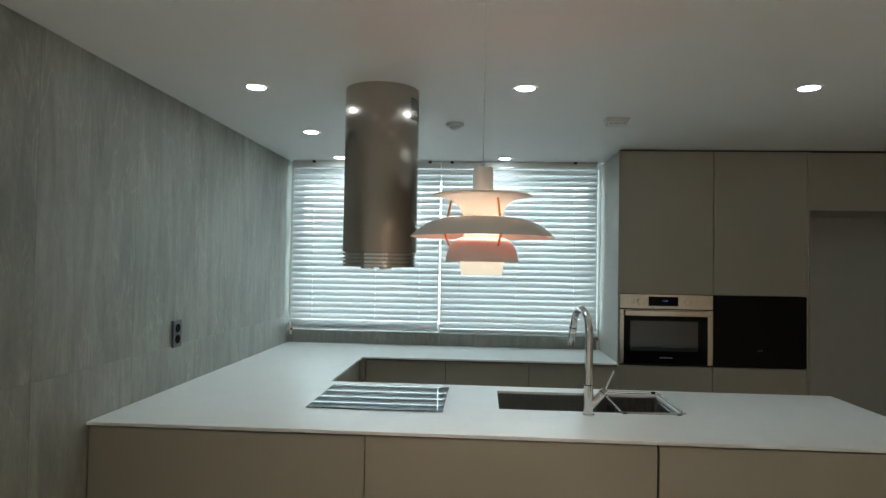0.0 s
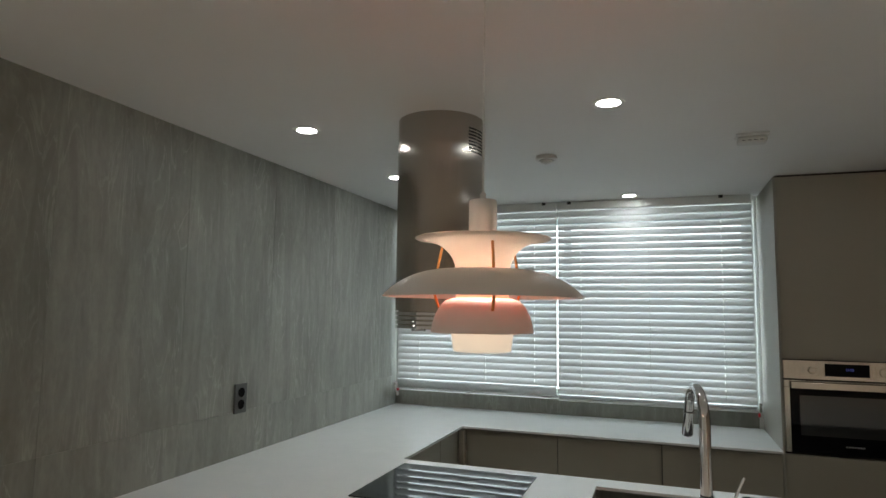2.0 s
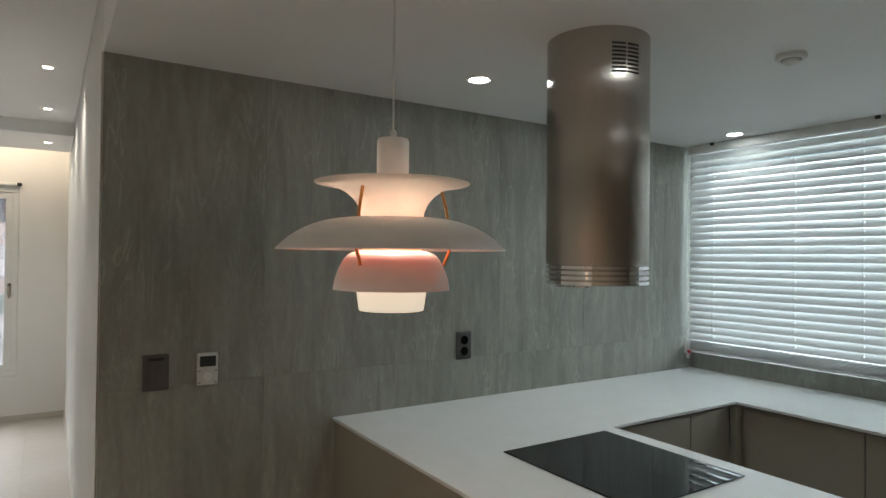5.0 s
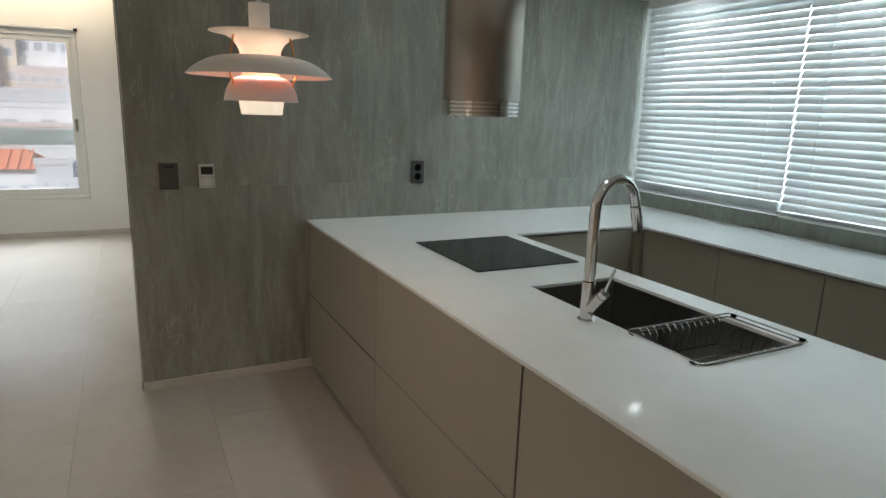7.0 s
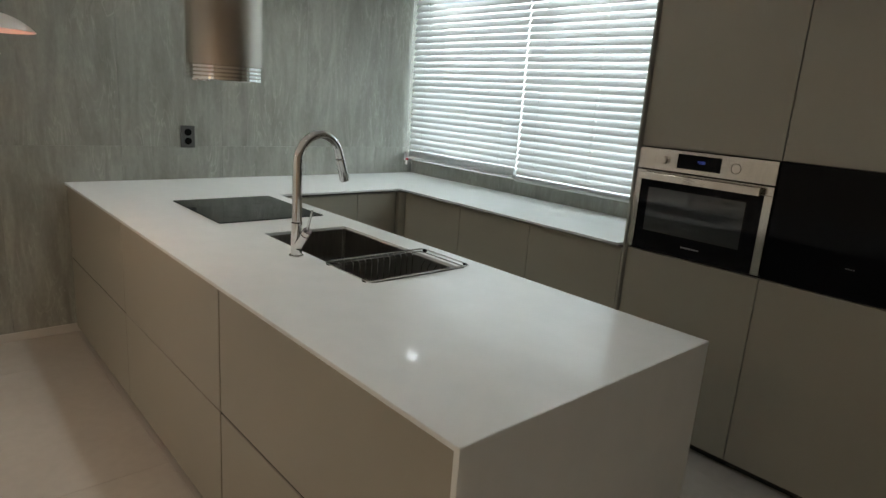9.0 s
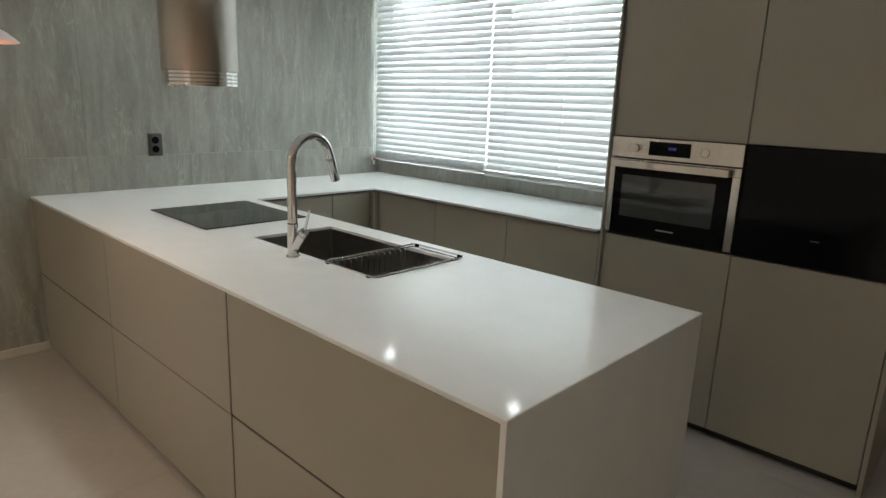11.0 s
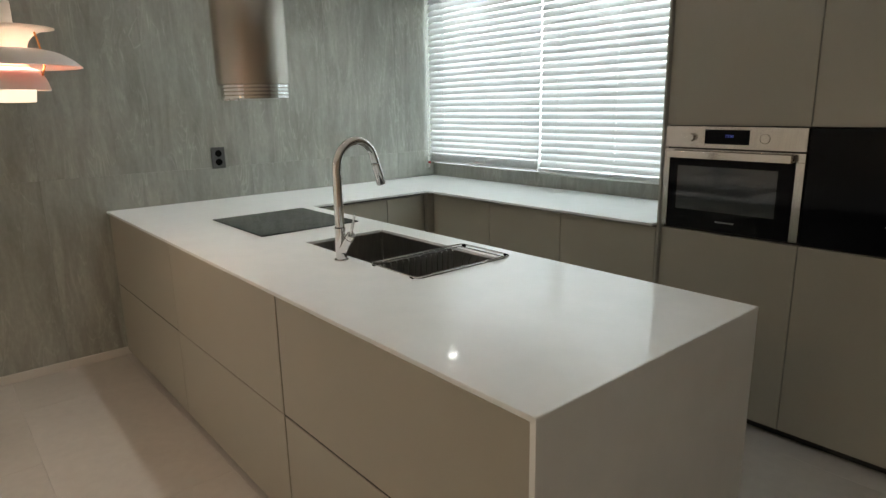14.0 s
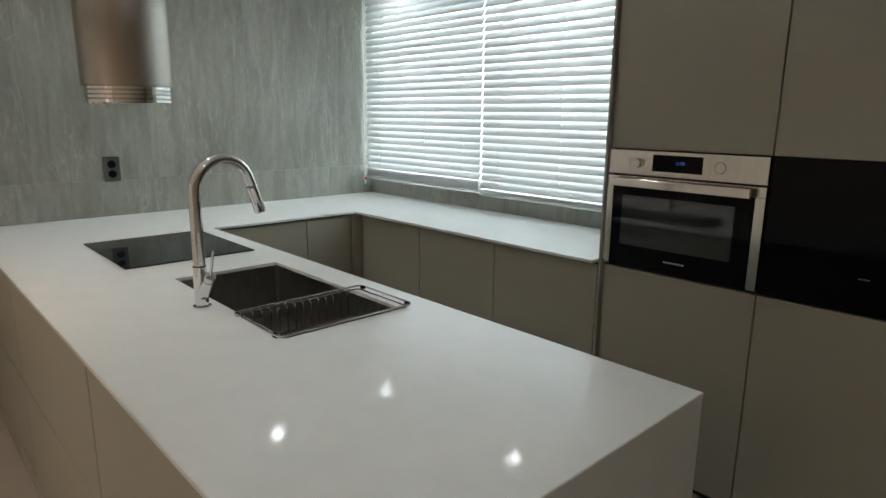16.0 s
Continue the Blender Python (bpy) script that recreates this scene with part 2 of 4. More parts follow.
def floor_material():
    m = material("floor_porcelain", (0.5, 0.47, 0.43), 0.3)
    nt = m.node_tree
    b = nt.nodes["Principled BSDF"]
    N = nt.nodes.new
    geo, info = N("ShaderNodeNewGeometry"), N("ShaderNodeObjectInfo")
    add = N("ShaderNodeVectorMath")
    sc = N("ShaderNodeVectorMath")
    sc.operation = "SCALE"
    sc.inputs[0].default_value, = ((11.0, 23.0, 5.0),)
    nt.links.new(info.outputs["Random"], sc.inputs["Scale"])
    nt.links.new(geo.outputs["Position"], add.inputs[0])
    nt.links.new(sc.outputs[0], add.inputs[1])
    n, f = N("ShaderNodeTexNoise"), N("ShaderNodeTexNoise")
    n.inputs["Scale"].default_value, n.inputs["Detail"].default_value = 1.7, 5
    f.inputs["Scale"].default_value, f.inputs["Detail"].default_value = 22, 4
    for k in (n, f):
        nt.links.new(add.outputs[0], k.inputs["Vector"])
    base = ramp(nt, n.outputs[0], ((0.3, (0.43, 0.40, 0.36)), (0.7, (0.51, 0.48, 0.44))))
    sp = ramp(nt, f.outputs[0], ((0.3, (0.96, 0.96, 0.96)), (0.7, (1.03, 1.03, 1.03))))
    mx = N("ShaderNodeMix")
    mx.data_type, mx.blend_type = "RGBA", "MULTIPLY"
    mx.inputs[0].default_value = 1.0
    nt.links.new(base, mx.inputs[6])
    nt.links.new(sp, mx.inputs[7])
    nt.links.new(mx.outputs[2], b.inputs["Base Color"])
    rr = N("ShaderNodeMapRange")
    rr.inputs[3].default_value, rr.inputs[4].default_value = 0.27, 0.36
    nt.links.new(n.outputs[0], rr.inputs[0])
    nt.links.new(rr.outputs[0], b.inputs["Roughness"])
    return m


FLOOR = floor_material()


# ---- mesh helpers ----
def origin_of(ob):
    p = Vector((0, 0, 0))
    while ob:
        p += ob.location
        ob = ob.parent
    return p


def part(name, bm, mat, parent=None, label="", smooth=False, kind=""):
    """Links a bmesh, built in world metres, as one mesh under a thing or part."""
    if parent:
        bmesh.ops.translate(bm, verts=bm.verts, vec=-origin_of(parent))
    me = bpy.data.meshes.new(name)
    bmesh.ops.recalc_face_normals(bm, faces=bm.faces)
    if smooth:
        for f in bm.faces:
            f.smooth = True
        for e in bm.edges:
            if len(e.link_faces) == 2 and e.calc_face_angle() > radians(35):
                e.smooth = False
    bm.to_mesh(me)
    bm.free()
    me.materials.append(mat)
    ob = new(name, me)
    ob.parent = parent
    return tagged(ob, label, kind=kind)


def thing(name, at, label, category, group="", kind=""):
    ob = new(name)
    ob.location = at
    ob.empty_display_size = 0.1
    return tagged(ob, label, category, group, kind)


def box(x0, x1, y0, y1, z0, z1, bevel=0.0, bm=None, seg=1):
    own = bmesh.new()
    bmesh.ops.create_cube(own, size=1)
    for v in own.verts:
        v.co = Vector((x0 if v.co.x < 0 else x1, y0 if v.co.y < 0 else y1, z0 if v.co.z < 0 else z1))
    if bevel:
        bmesh.ops.bevel(own, geom=list(own.edges), offset=bevel, segments=seg, affect="EDGES", profile=0.5)
    if bm is None:
        return own
    return merge(bm, own)


def merge(bm, own):
    table = {v: bm.verts.new(v.co) for v in own.verts}
    for f in own.faces:
        bm.faces.new([table[v] for v in f.verts])
    own.free()
    return bm


def lathe(profile, cx, cy, n=48, bm=None, closed=False, m=None):
    """A surface of revolution about an upright axis from (radius, z) pairs."""
    bm = bm or bmesh.new()
    rings = []
    for r, z in profile:
        ring = []
        for k in range(n):
            a = 2 * math.pi * k / n
            p = Vector((cx + r * math.cos(a), cy + r * math.sin(a), z))
            ring.append(bm.verts.new(m @ p if m else p))
        rings.append(ring)
    pairs = list(zip(rings, rings[1:]))
    if closed:
        pairs.append((rings[-1], rings[0]))
    for a, b in pairs:
        for k in range(n):
            bm.faces.new((a[k], a[(k + 1) % n], b[(k + 1) % n], b[k]))
    if not closed:
        for ring in (rings[0], rings[-1]):
            bm.faces.new(ring)
    return bm


def shell(outer, thick, cx, cy, n=64):
    """A thin shell of revolution that follows a line of (radius, z)."""
    inner = []
    for i, (r, z) in enumerate(outer):
        a, b = outer[max(i - 1, 0)], outer[min(i + 1, len(outer) - 1)]
        d = Vector((b[0] - a[0], b[1] - a[1])).normalized()
        inner.append((max(r + d.y * thick, 0.001), z - d.x * thick))
    return lathe(outer + inner[::-1], cx, cy, n, closed=True)


def smooth_line(points, steps=6):
    """A Catmull-Rom line through 2D or 3D points."""
    pts = [Vector(p) for p in points]
    pts = [2 * pts[0] - pts[1]] + pts + [2 * pts[-1] - pts[-2]]
    out = []
    for i in range(1, len(pts) - 2):
        a, b, c, d = pts[i - 1 : i + 3]
        for k in range(steps):
            t = k / steps
            out.append(0.5 * (2 * b + (c - a) * t + (2 * a - 5 * b + 4 * c - d) * t * t + (3 * b - a - 3 * c + d) * t**3))
    return out + [pts[-2]]


def tube(points, radius, n=10, bm=None, radii=None):
    bm = bm or bmesh.new()
    pts = [Vector(p) for p in points]
    rings, side = [], None
    for i, p in enumerate(pts):
        d = (pts[min(i + 1, len(pts) - 1)] - pts[max(i - 1, 0)]).normalized()
        if side is None:
            side = d.orthogonal().normalized()
        side = (side - d * side.dot(d)).normalized()
        up = d.cross(side)
        r = radii[i] if radii else radius
        rings.append([bm.verts.new(p + r * (side * math.cos(2 * math.pi * k / n) + up * math.sin(2 * math.pi * k / n))) for k in range(n)])
    for a, b in zip(rings, rings[1:]):
        for k in range(n):
            bm.faces.new((a[k], a[(k + 1) % n], b[(k + 1) % n], b[k]))
    bm.faces.new(rings[0])
    bm.faces.new(rings[-1])
    return bm


def frame_bars(axis, at, depth, u0, u1, z0, z1, w, bevel=0.002):
    """Four bars round an opening in a plane x = at or y = at; mitres left as butts."""
    bm = bmesh.new()
    for a0, a1, b0, b1 in ((u0, u1, z0, z0 + w), (u0, u1, z1 - w, z1), (u0, u0 + w, z0 + w, z1 - w), (u1 - w, u1, z0 + w, z1 - w)):
        if axis == "y":
            box(a0, a1, at, at + depth, b0, b1, bevel, bm)
        else:
            box(at, at + depth, a0, a1, b0, b1, bevel, bm)
    return bm


# ---- the large structure ----
CEIL, TOP, LIVING_TOP = 2.30, 0.885, 2.60
WALL_Y, EAST, SOUTH, WEST = 2.462, 4.95, -5.2, -4.55


def structure(name, bm, mat, label):
    return part(name, bm, mat, None, label, kind="structure")


structure("ceiling", box(-0.012, EAST, -0.885, WALL_Y + 0.2, CEIL, CEIL + 0.25), CEILING, "smooth white kitchen ceiling with round recessed downlights")
step = box(-0.012, EAST, -0.887, -0.885, CEIL, LIVING_TOP)
structure("ceiling_step", step, CEILING, "white drop where the kitchen ceiling starts")
structure("living_ceiling", box(-3.17, EAST, SOUTH, -0.887, LIVING_TOP, LIVING_TOP + 0.2), CEILING, "smooth white living room ceiling")
structure("ceiling_soffit", box(-4.10, -3.17, SOUTH, -0.887, 2.50, 2.80), CEILING, "lowered white ceiling band beside the lit curtain slot")
structure("cove_top", box(WEST, -4.10, SOUTH, -0.887, 2.78, 2.80), CEILING, "white top of the lit curtain slot")
wall = box(WEST, 0.0 - 0.010, -0.885, -0.70, 0, 2.80)
structure("wall_partition", wall, PAINT, "plain white wall between kitchen and living room")
wall_west = structure("wall_west", box(-0.2, -0.011, -0.70, WALL_Y + 0.2, 0, CEIL), GROUT, "kitchen wall faced with grey stone-look tiles")
bm = box(-0.2, EAST, WALL_Y + 0.012, WALL_Y + 0.2, 0, 0.985)
box(-0.2, EAST, WALL_Y + 0.012, WALL_Y + 0.2, 2.272, CEIL, bm=bm)
box(-0.2, 0.022, WALL_Y + 0.012, WALL_Y + 0.2, 0.985, 2.272, bm=bm)
box(2.39, EAST, WALL_Y + 0.012, WALL_Y + 0.2, 0.985, 2.272, bm=bm)
wall_north = structure("wall_north", bm, PAINT, "kitchen window wall with a wide opening above the worktop")
# unseen wall; its beige warms and dims the light on the waterfall panel
structure("wall_east", box(EAST, EAST + 0.2, SOUTH, WALL_Y + 0.2, 0, 2.80), BOUNCE_BEIGE, "unseen closing wall, beige to warm the bounced light")
structure("wall_south", box(WEST, EAST, SOUTH - 0.2, SOUTH, 0, 2.80), PAINT, "plain white wall")
WY0, WY1, WZ0, WZ1 = -4.35, -1.28, 0.42, 2.19
bm = box(WEST - 0.25, WEST, SOUTH - 0.2, -0.70, -0.3, WZ0)
box(WEST - 0.25, WEST, SOUTH - 0.2, -0.70, WZ1, 2.80, bm=bm)
box(WEST - 0.25, WEST, WY1, -0.70, WZ0, WZ1, bm=bm)
box(WEST - 0.25, WEST, SOUTH - 0.2, WY0, WZ0, WZ1, bm=bm)
structure("living_wall_west", bm, PAINT, "white living room wall with a wide window")
floor = structure("floor", box(WEST, EAST, SOUTH, WALL_Y, -0.1, -0.010), FLOOR_GROUT, "pale beige large-format tile floor with thin joints")
structure("corner_trim", box(-0.012, 0.0015, -0.892, -0.886, 0.0, CEIL, 0.0008), OVEN_STEEL, "slim metal trim on the tiled wall corner")

bm = box(0.0, 0.010, -0.885, 0.045, 0, 0.05, 0.002)
structure("baseboard", bm, SKIRT, "low pale skirting along the tiled wall")
structure("living_baseboard", box(WEST, WEST + 0.012, SOUTH, -0.885, 0, 0.05, 0.002), SKIRT, "low grey skirting under the window")
structure("partition_baseboard", box(WEST + 0.013, -0.013, -0.897, -0.885, 0, 0.05, 0.002), SKIRT, "low grey skirting")


# ---- kitchen window, blinds ----
def kitchen_window():
    w = thing("window_1", (1.2, WALL_Y + 0.09, 0.985), "white plastic two-sash window behind the blinds", "window", kind="structure")
    part("window_frame", frame_bars("y", WALL_Y + 0.05, 0.09, 0.022, 2.39, 0.985, 2.272, 0.013), PVC, w)
    for x0, x1, dy in ((0.036, 1.262, 0.0), (1.208, 2.376, 0.035)):
        part("sash", frame_bars("y", WALL_Y + 0.07 + dy, 0.03, x0, x1, 0.999, 2.258, 0.045), PVC, w)
        p = part("pane", box(x0 + 0.043, x1 - 0.043, WALL_Y + 0.083 + dy, WALL_Y + 0.089 + dy, 1.042, 2.205), GLASS, w)
        p.visible_shadow = False


kitchen_window()


def blind(x0, x1, bottom, cords, stack, slots):
    y = 2.418
    b = thing("venetian_blind", ((x0 + x1) / 2, y, bottom), "white venetian blind with wide tilted slats at the kitchen window", "blind", "kitchen blinds")
    part("headrail", box(x0, x1, y - 0.028, y + 0.028, 2.246, 2.298, 0.003), PVC, b)
    pitch, tilt = 0.0450, radians(61)
    count = int((2.225 - bottom - stack) / pitch)
    mesh = None
    for k in range(count):
        z = 2.222 - k * pitch
        if mesh is None:
            # routed cord slots let the daylight through
            bm = bmesh.new()
            n, cols = 7, [x0 + 0.001]
            for c in cords:
                cols += [c - 0.0014, c + 0.0014]
            cols.append(x1 - 0.001)
            grid = []
            for x in cols:
                line = []
                for i in range(n + 1):
                    u = i / n - 0.5
                    c, arch = 0.0505 * u, 0.0035 * (1 - 4 * u * u)
                    line.append(bm.verts.new((x, y + c * math.cos(tilt) - math.sin(tilt) * arch, z + c * math.sin(tilt) + math.cos(tilt) * arch)))
                grid.append(line)
            for a in range(len(cols) - 1):
                for i in range(n):
                    if slots and a % 2 and i in (3, 4):
                        continue
                    bm.faces.new((grid[a][i], grid[a + 1][i], grid[a + 1][i + 1], grid[a][i + 1]))
            bm.normal_update()
            bmesh.ops.solidify(bm, geom=list(bm.faces), thickness=0.0022)
            first = part("slat", bm, SLAT, b, smooth=True)
            mesh = first.data
        else:
            ob = new("slat", mesh)
            ob.parent = b
            ob.location = (0, 0, -k * pitch)
            ob.rotation_euler = (0, 0, random.uniform(-0.0006, 0.0006))
    last = 2.222 - (count - 1) * pitch
    # spare slats rest in a stack upon the bottom rail
    z = bottom + 0.020
    part("bottom_rail", box(x0 + 0.003, x1 - 0.003, y - 0.026, y + 0.026, bottom, bottom + 0.018, 0.004), RAIL, b, "translucent white bottom rail")
    while z < last - 0.027:
        part("stacked_slat", box(x0 + 0.004, x1 - 0.004, y - 0.025, y + 0.025, z, z + 0.0025), SLAT, b)
        z += 0.0068
    for x in cords:
        bm = bmesh.new()
        for dy in (-0.027, 0.027):
            tube([(x, y + dy, 2.25), (x, y + dy, bottom + 0.018)], 0.0007, 6, bm)
        part("ladder_cord", bm, CORD, b)
        part("cord_clip", box(x - 0.007, x + 0.007, y - 0.030, y - 0.026, bottom + 0.002, bottom + 0.014), PVC, b)
    return b


blind(0.030, 1.1840, 1.000, (0.20, 0.69, 1.03), 0.030, True)
blind(1.1895, 2.372, 0.985, (1.34, 1.77, 2.20), 0.016, True)
br = thing("blind_bracket", (1.19, 2.43, 2.287), "small dark metal brackets above the blinds", "bracket")
for x in (0.2, 1.10, 1.27, 2.2):
    part("clip", box(x - 0.012, x + 0.012, 2.382, 2.389, 2.282, 2.2995, 0.001), DARK, br)

cord = thing("cord_lock", (0.035, 2.384, 0.97), "white blind cord holder with a red tag on the window reveal", "cord holder")
part("case", box(0.022, 0.046, 2.368, 2.390, 0.985, 1.045, 0.004), WHITE_PLASTIC, cord)
part("tag", box(0.047, 0.062, 2.366, 2.384, 0.990, 1.006, 0.002), RED, cord)
part("tail", box(0.040, 0.058, 2.368, 2.380, 0.955, 0.986, 0.003), WHITE_PLASTIC, cord)
part("pull_cord", tube([(0.030, 2.385, 2.24), (0.033, 2.383, 1.6), (0.034, 2.382, 1.04)], 0.0016, 6), CORD, cord)
cord2 = thing("cord_lock", (2.36, 2.384, 0.97), "small cord holder with a red tag beside the tall cabinet", "cord holder")
part("case", box(2.372, 2.388, 2.366, 2.388, 0.99, 1.045, 0.004), OVEN_STEEL, cord2)
part("tag", box(2.366, 2.378, 2.362, 2.376, 0.965, 0.988, 0.002), RED, cord2)


# ---- worktop, peninsula and base cabinets ----
PX = 3.266
worktop = thing("worktop", (1.6, 0.47, 0.0), "U-shaped white quartz worktop with a waterfall end", "worktop")
SX0, SX1, SY0, SY1 = 1.592, 2.374, 0.430, 0.822
bm = bmesh.new()
T = 0.012
gx, gy = [0.001, 0.722, SX0, SX1, 2.4045, PX], [0.0, SY0, SY1, 0.938, 1.808, WALL_Y - 0.001]
spots = {}
for ix in range(5):
    for iy in range(5):
        on = (iy < 3 and not (ix == 2 and iy == 1)) or (iy == 3 and ix == 0) or (iy == 4 and ix < 4)
        if on:
            vs = [spots.setdefault(k, None) or spots.update({k: bm.verts.new((gx[k[0]], gy[k[1]], TOP))}) or spots[k] for k in ((ix, iy), (ix + 1, iy), (ix + 1, iy + 1), (ix, iy + 1))]
            bm.faces.new(vs)
ext = bmesh.ops.extrude_face_region(bm, geom=list(bm.faces))
bmesh.ops.translate(bm, verts=[v for v in ext["geom"] if isinstance(v, bmesh.types.BMVert)], vec=(0, 0, -T))
bmesh.ops.recalc_face_normals(bm, faces=bm.faces)
rim = [e for e in bm.edges if len(e.link_faces) == 2 and e.calc_face_angle() > 1.0 and e.verts[0].co.z > TOP - 0.001 and e.verts[1].co.z > TOP - 0.001]
bmesh.ops.bevel(bm, geom=rim, offset=0.0014, segments=2, affect="EDGES")
part("slab", bm, QUARTZ, worktop)
part("waterfall_panel", box(PX - 0.016, PX - 0.0005, 0.0005, 0.9375, 0.0, TOP - T, 0.0008), QUARTZ, worktop)

FT = TOP - T - 0.012
FP = TOP - T - 0.004


def cabinet(name, x0, x1, y0, y1, fronts, axis, face, label, group, toe=0.05, top=None, gaps=(0.0022, 0.0022, 0.0022)):
    """A floor cabinet. fronts: (a0, a1, z0, z1) on the plane axis = face, facing away from the body."""
    top = top or TOP - T
    th = 0.019
    c = thing(name, ((x0 + x1) / 2, (y0 + y1) / 2, 0), label, "cabinet", group)
    part("body", box(x0 + 0.001, x1 - 0.001, y0, y1, toe, top - 0.001), DARK, c)
    for a0, a1, z0, z1 in fronts:
        g = 0.0022
        if axis == "-y":
            b = box(a0 + gaps[0], a1 - gaps[2], face, face + th, z0 + gaps[1], z1 - gaps[1], 0.0012)
        elif axis == "+x":
            b = box(face - th, face, a0 + g, a1 - g, z0 + g, z1 - g, 0.0012)
        else:
            b = box(a0 + g, a1 - g, face - th, face, z0 + g, z1 - g, 0.0012)
        part("drawer_front" if len(fronts) > 1 else "door", b, TAUPE, c)
    return c


for i in range(3):
    x0 = 0.003 + i * 1.0775
    x1 = x0 + 1.0775
    if i == 2:
        x1 = PX - 0.018
    sink_cab = i == 1
    c = cabinet("drawer_cabinet", x0, x1, 0.030, 0.45 if not sink_cab else 0.41, [(x0, x1, 0.028, 0.448), (x0, x1, 0.448, FP)], "-y", 0.010,
                "taupe matt base cabinet with two wide handleless drawer fronts", "peninsula cabinets", toe=0.026, gaps=((0.003, 0.0040, 0.0020), (0.0020, 0.0020, 0.0042), (0.0042, 0.0044, 0.002))[i])
    part("plinth", box(x0 + 0.001, x1 - 0.001, 0.045, 0.06, 0.0, 0.025), DARK, c)
    # near-black strips added in the joints to paint the shade between the fronts
    if i != 1:
        part("gap_shade_strip", box(x0 + 0.004, x1 - 0.004, 0.0135, 0.0295, 0.4436, 0.4524), DARK, c, "dark strip set in the drawer joint as its shade")
    else:
        part("gap_shade_strip", box(x0 + 0.004, x1 - 0.004, 0.0135, 0.0295, 0.4461, 0.4499), DARK, c, "dark strip set in the drawer joint as its shade")
        part("gap_shade_strip", box(x1 - 0.0041, x1 - 0.0001, 0.0135, 0.0295, 0.03, FP - 0.005), DARK, c, "dark strip set in the drawer joint as its shade")
# kitchen side of the peninsula
for x0, x1 in ((0.75, 1.36), (1.36, 2.60), (2.60, PX - 0.018)):
    if x0 == 1.36:
        y0 = 0.845
    else:
        y0 = 0.46
    c = cabinet("base_cabinet", x0, x1, y0, 0.895, [(x0, x1, 0.05, FT)], "+y", 0.915, "taupe base cabinet on the kitchen side of the peninsula", "base cabinets")
    part("plinth", box(x0 + 0.001, x1 - 0.001, 0.83, 0.85, 0, 0.049), DARK, c)
for y0, y1 in ((0.94, 1.485), (1.485, 1.79)):
    c = cabinet("base_cabinet", 0.06, 0.68, y0, y1, [(y0, y1, 0.05, FT)], "+x", 0.702, "plain taupe base cabinet door below the worktop", "base cabinets")
    part("plinth", box(0.62, 0.64, y0 + 0.001, y1 - 0.001, 0, 0.049), DARK, c)
for x0, x1 in ((0.735, 1.275), (1.275, 1.83), (1.83, 2.4065)):
    c = cabinet("base_cabinet", x0, x1, 1.869, 2.44, [(x0, x1, 0.05, FT)], "-y", 1.845, "plain taupe base cabinet door below the window worktop", "base cabinets")
    part("plinth", box(x0 + 0.001, x1 - 0.001, 1.88, 1.90, 0, 0.049), DARK, c)
cf = thing("corner_filler", (0.72, 1.81, 0), "narrow dark taupe filler strip in the cabinet corner", "filler strip")
part("strip", box(0.704, 0.7365, 1.7915, 1.8435, 0.05, FT, 0.001), TAUPE, cf)

# sink
sink = thing("sink", (2.0, 0.61, 0.66), "deep undermounted stainless steel sink", "sink")
o, w, d = 0.004, 0.0012, 0.205
X0, X1, Y0, Y1, Z1 = SX0 - o, SX1 + o, SY0 - o, SY1 + o, TOP - T - 0.001
bm = box(X0, X1, Y0, Y1, Z1 - d, Z1)
bm.faces.ensure_lookup_table()
bmesh.ops.delete(bm, geom=[f for f in bm.faces if f.calc_center_median().z > Z1 - 0.001], context="FACES_ONLY")
bmesh.ops.recalc_face_normals(bm, faces=bm.faces)
edges_ = [e for e in bm.edges if abs(e.verts[0].co.z - e.verts[1].co.z) > 0.1]
bmesh.ops.bevel(bm, geom=edges_, offset=0.010, segments=3, affect="EDGES")
bm.normal_update()
bmesh.ops.solidify(bm, geom=list(bm.faces), thickness=0.0015)
part("basin", bm, SINK_STEEL, sink)
part("drain", lathe([(0.056, Z1 - d + 0.0025), (0.056, Z1 - d + 0.006), (0.045, Z1 - d + 0.005), (0.03, Z1 - d + 0.007), (0.002, Z1 - d + 0.008)], 1.95, 0.66, 32), CHROME, sink, smooth=True)

# drying rack
rack = thing("dish_rack", (2.25, 0.62, TOP), "low stainless wire drying rack lying across the sink", "dish rack")
RX0, RX1, RY0, RY1, RZ = 2.112, 2.388, 0.408, 0.860, TOP + 0.008


def ring_path(x0, x1, y0, y1, z, r=0.018):
    pts = []
    for cx, cy, a0 in ((x1 - r, y1 - r, 0), (x0 + r, y1 - r, 90), (x0 + r, y0 + r, 180), (x1 - r, y0 + r, 270)):
        for k in range(5):
            a = radians(a0 + 22.5 * k)
            pts.append((cx + r * math.cos(a), cy + r * math.sin(a), z))
    return pts + [pts[0]]


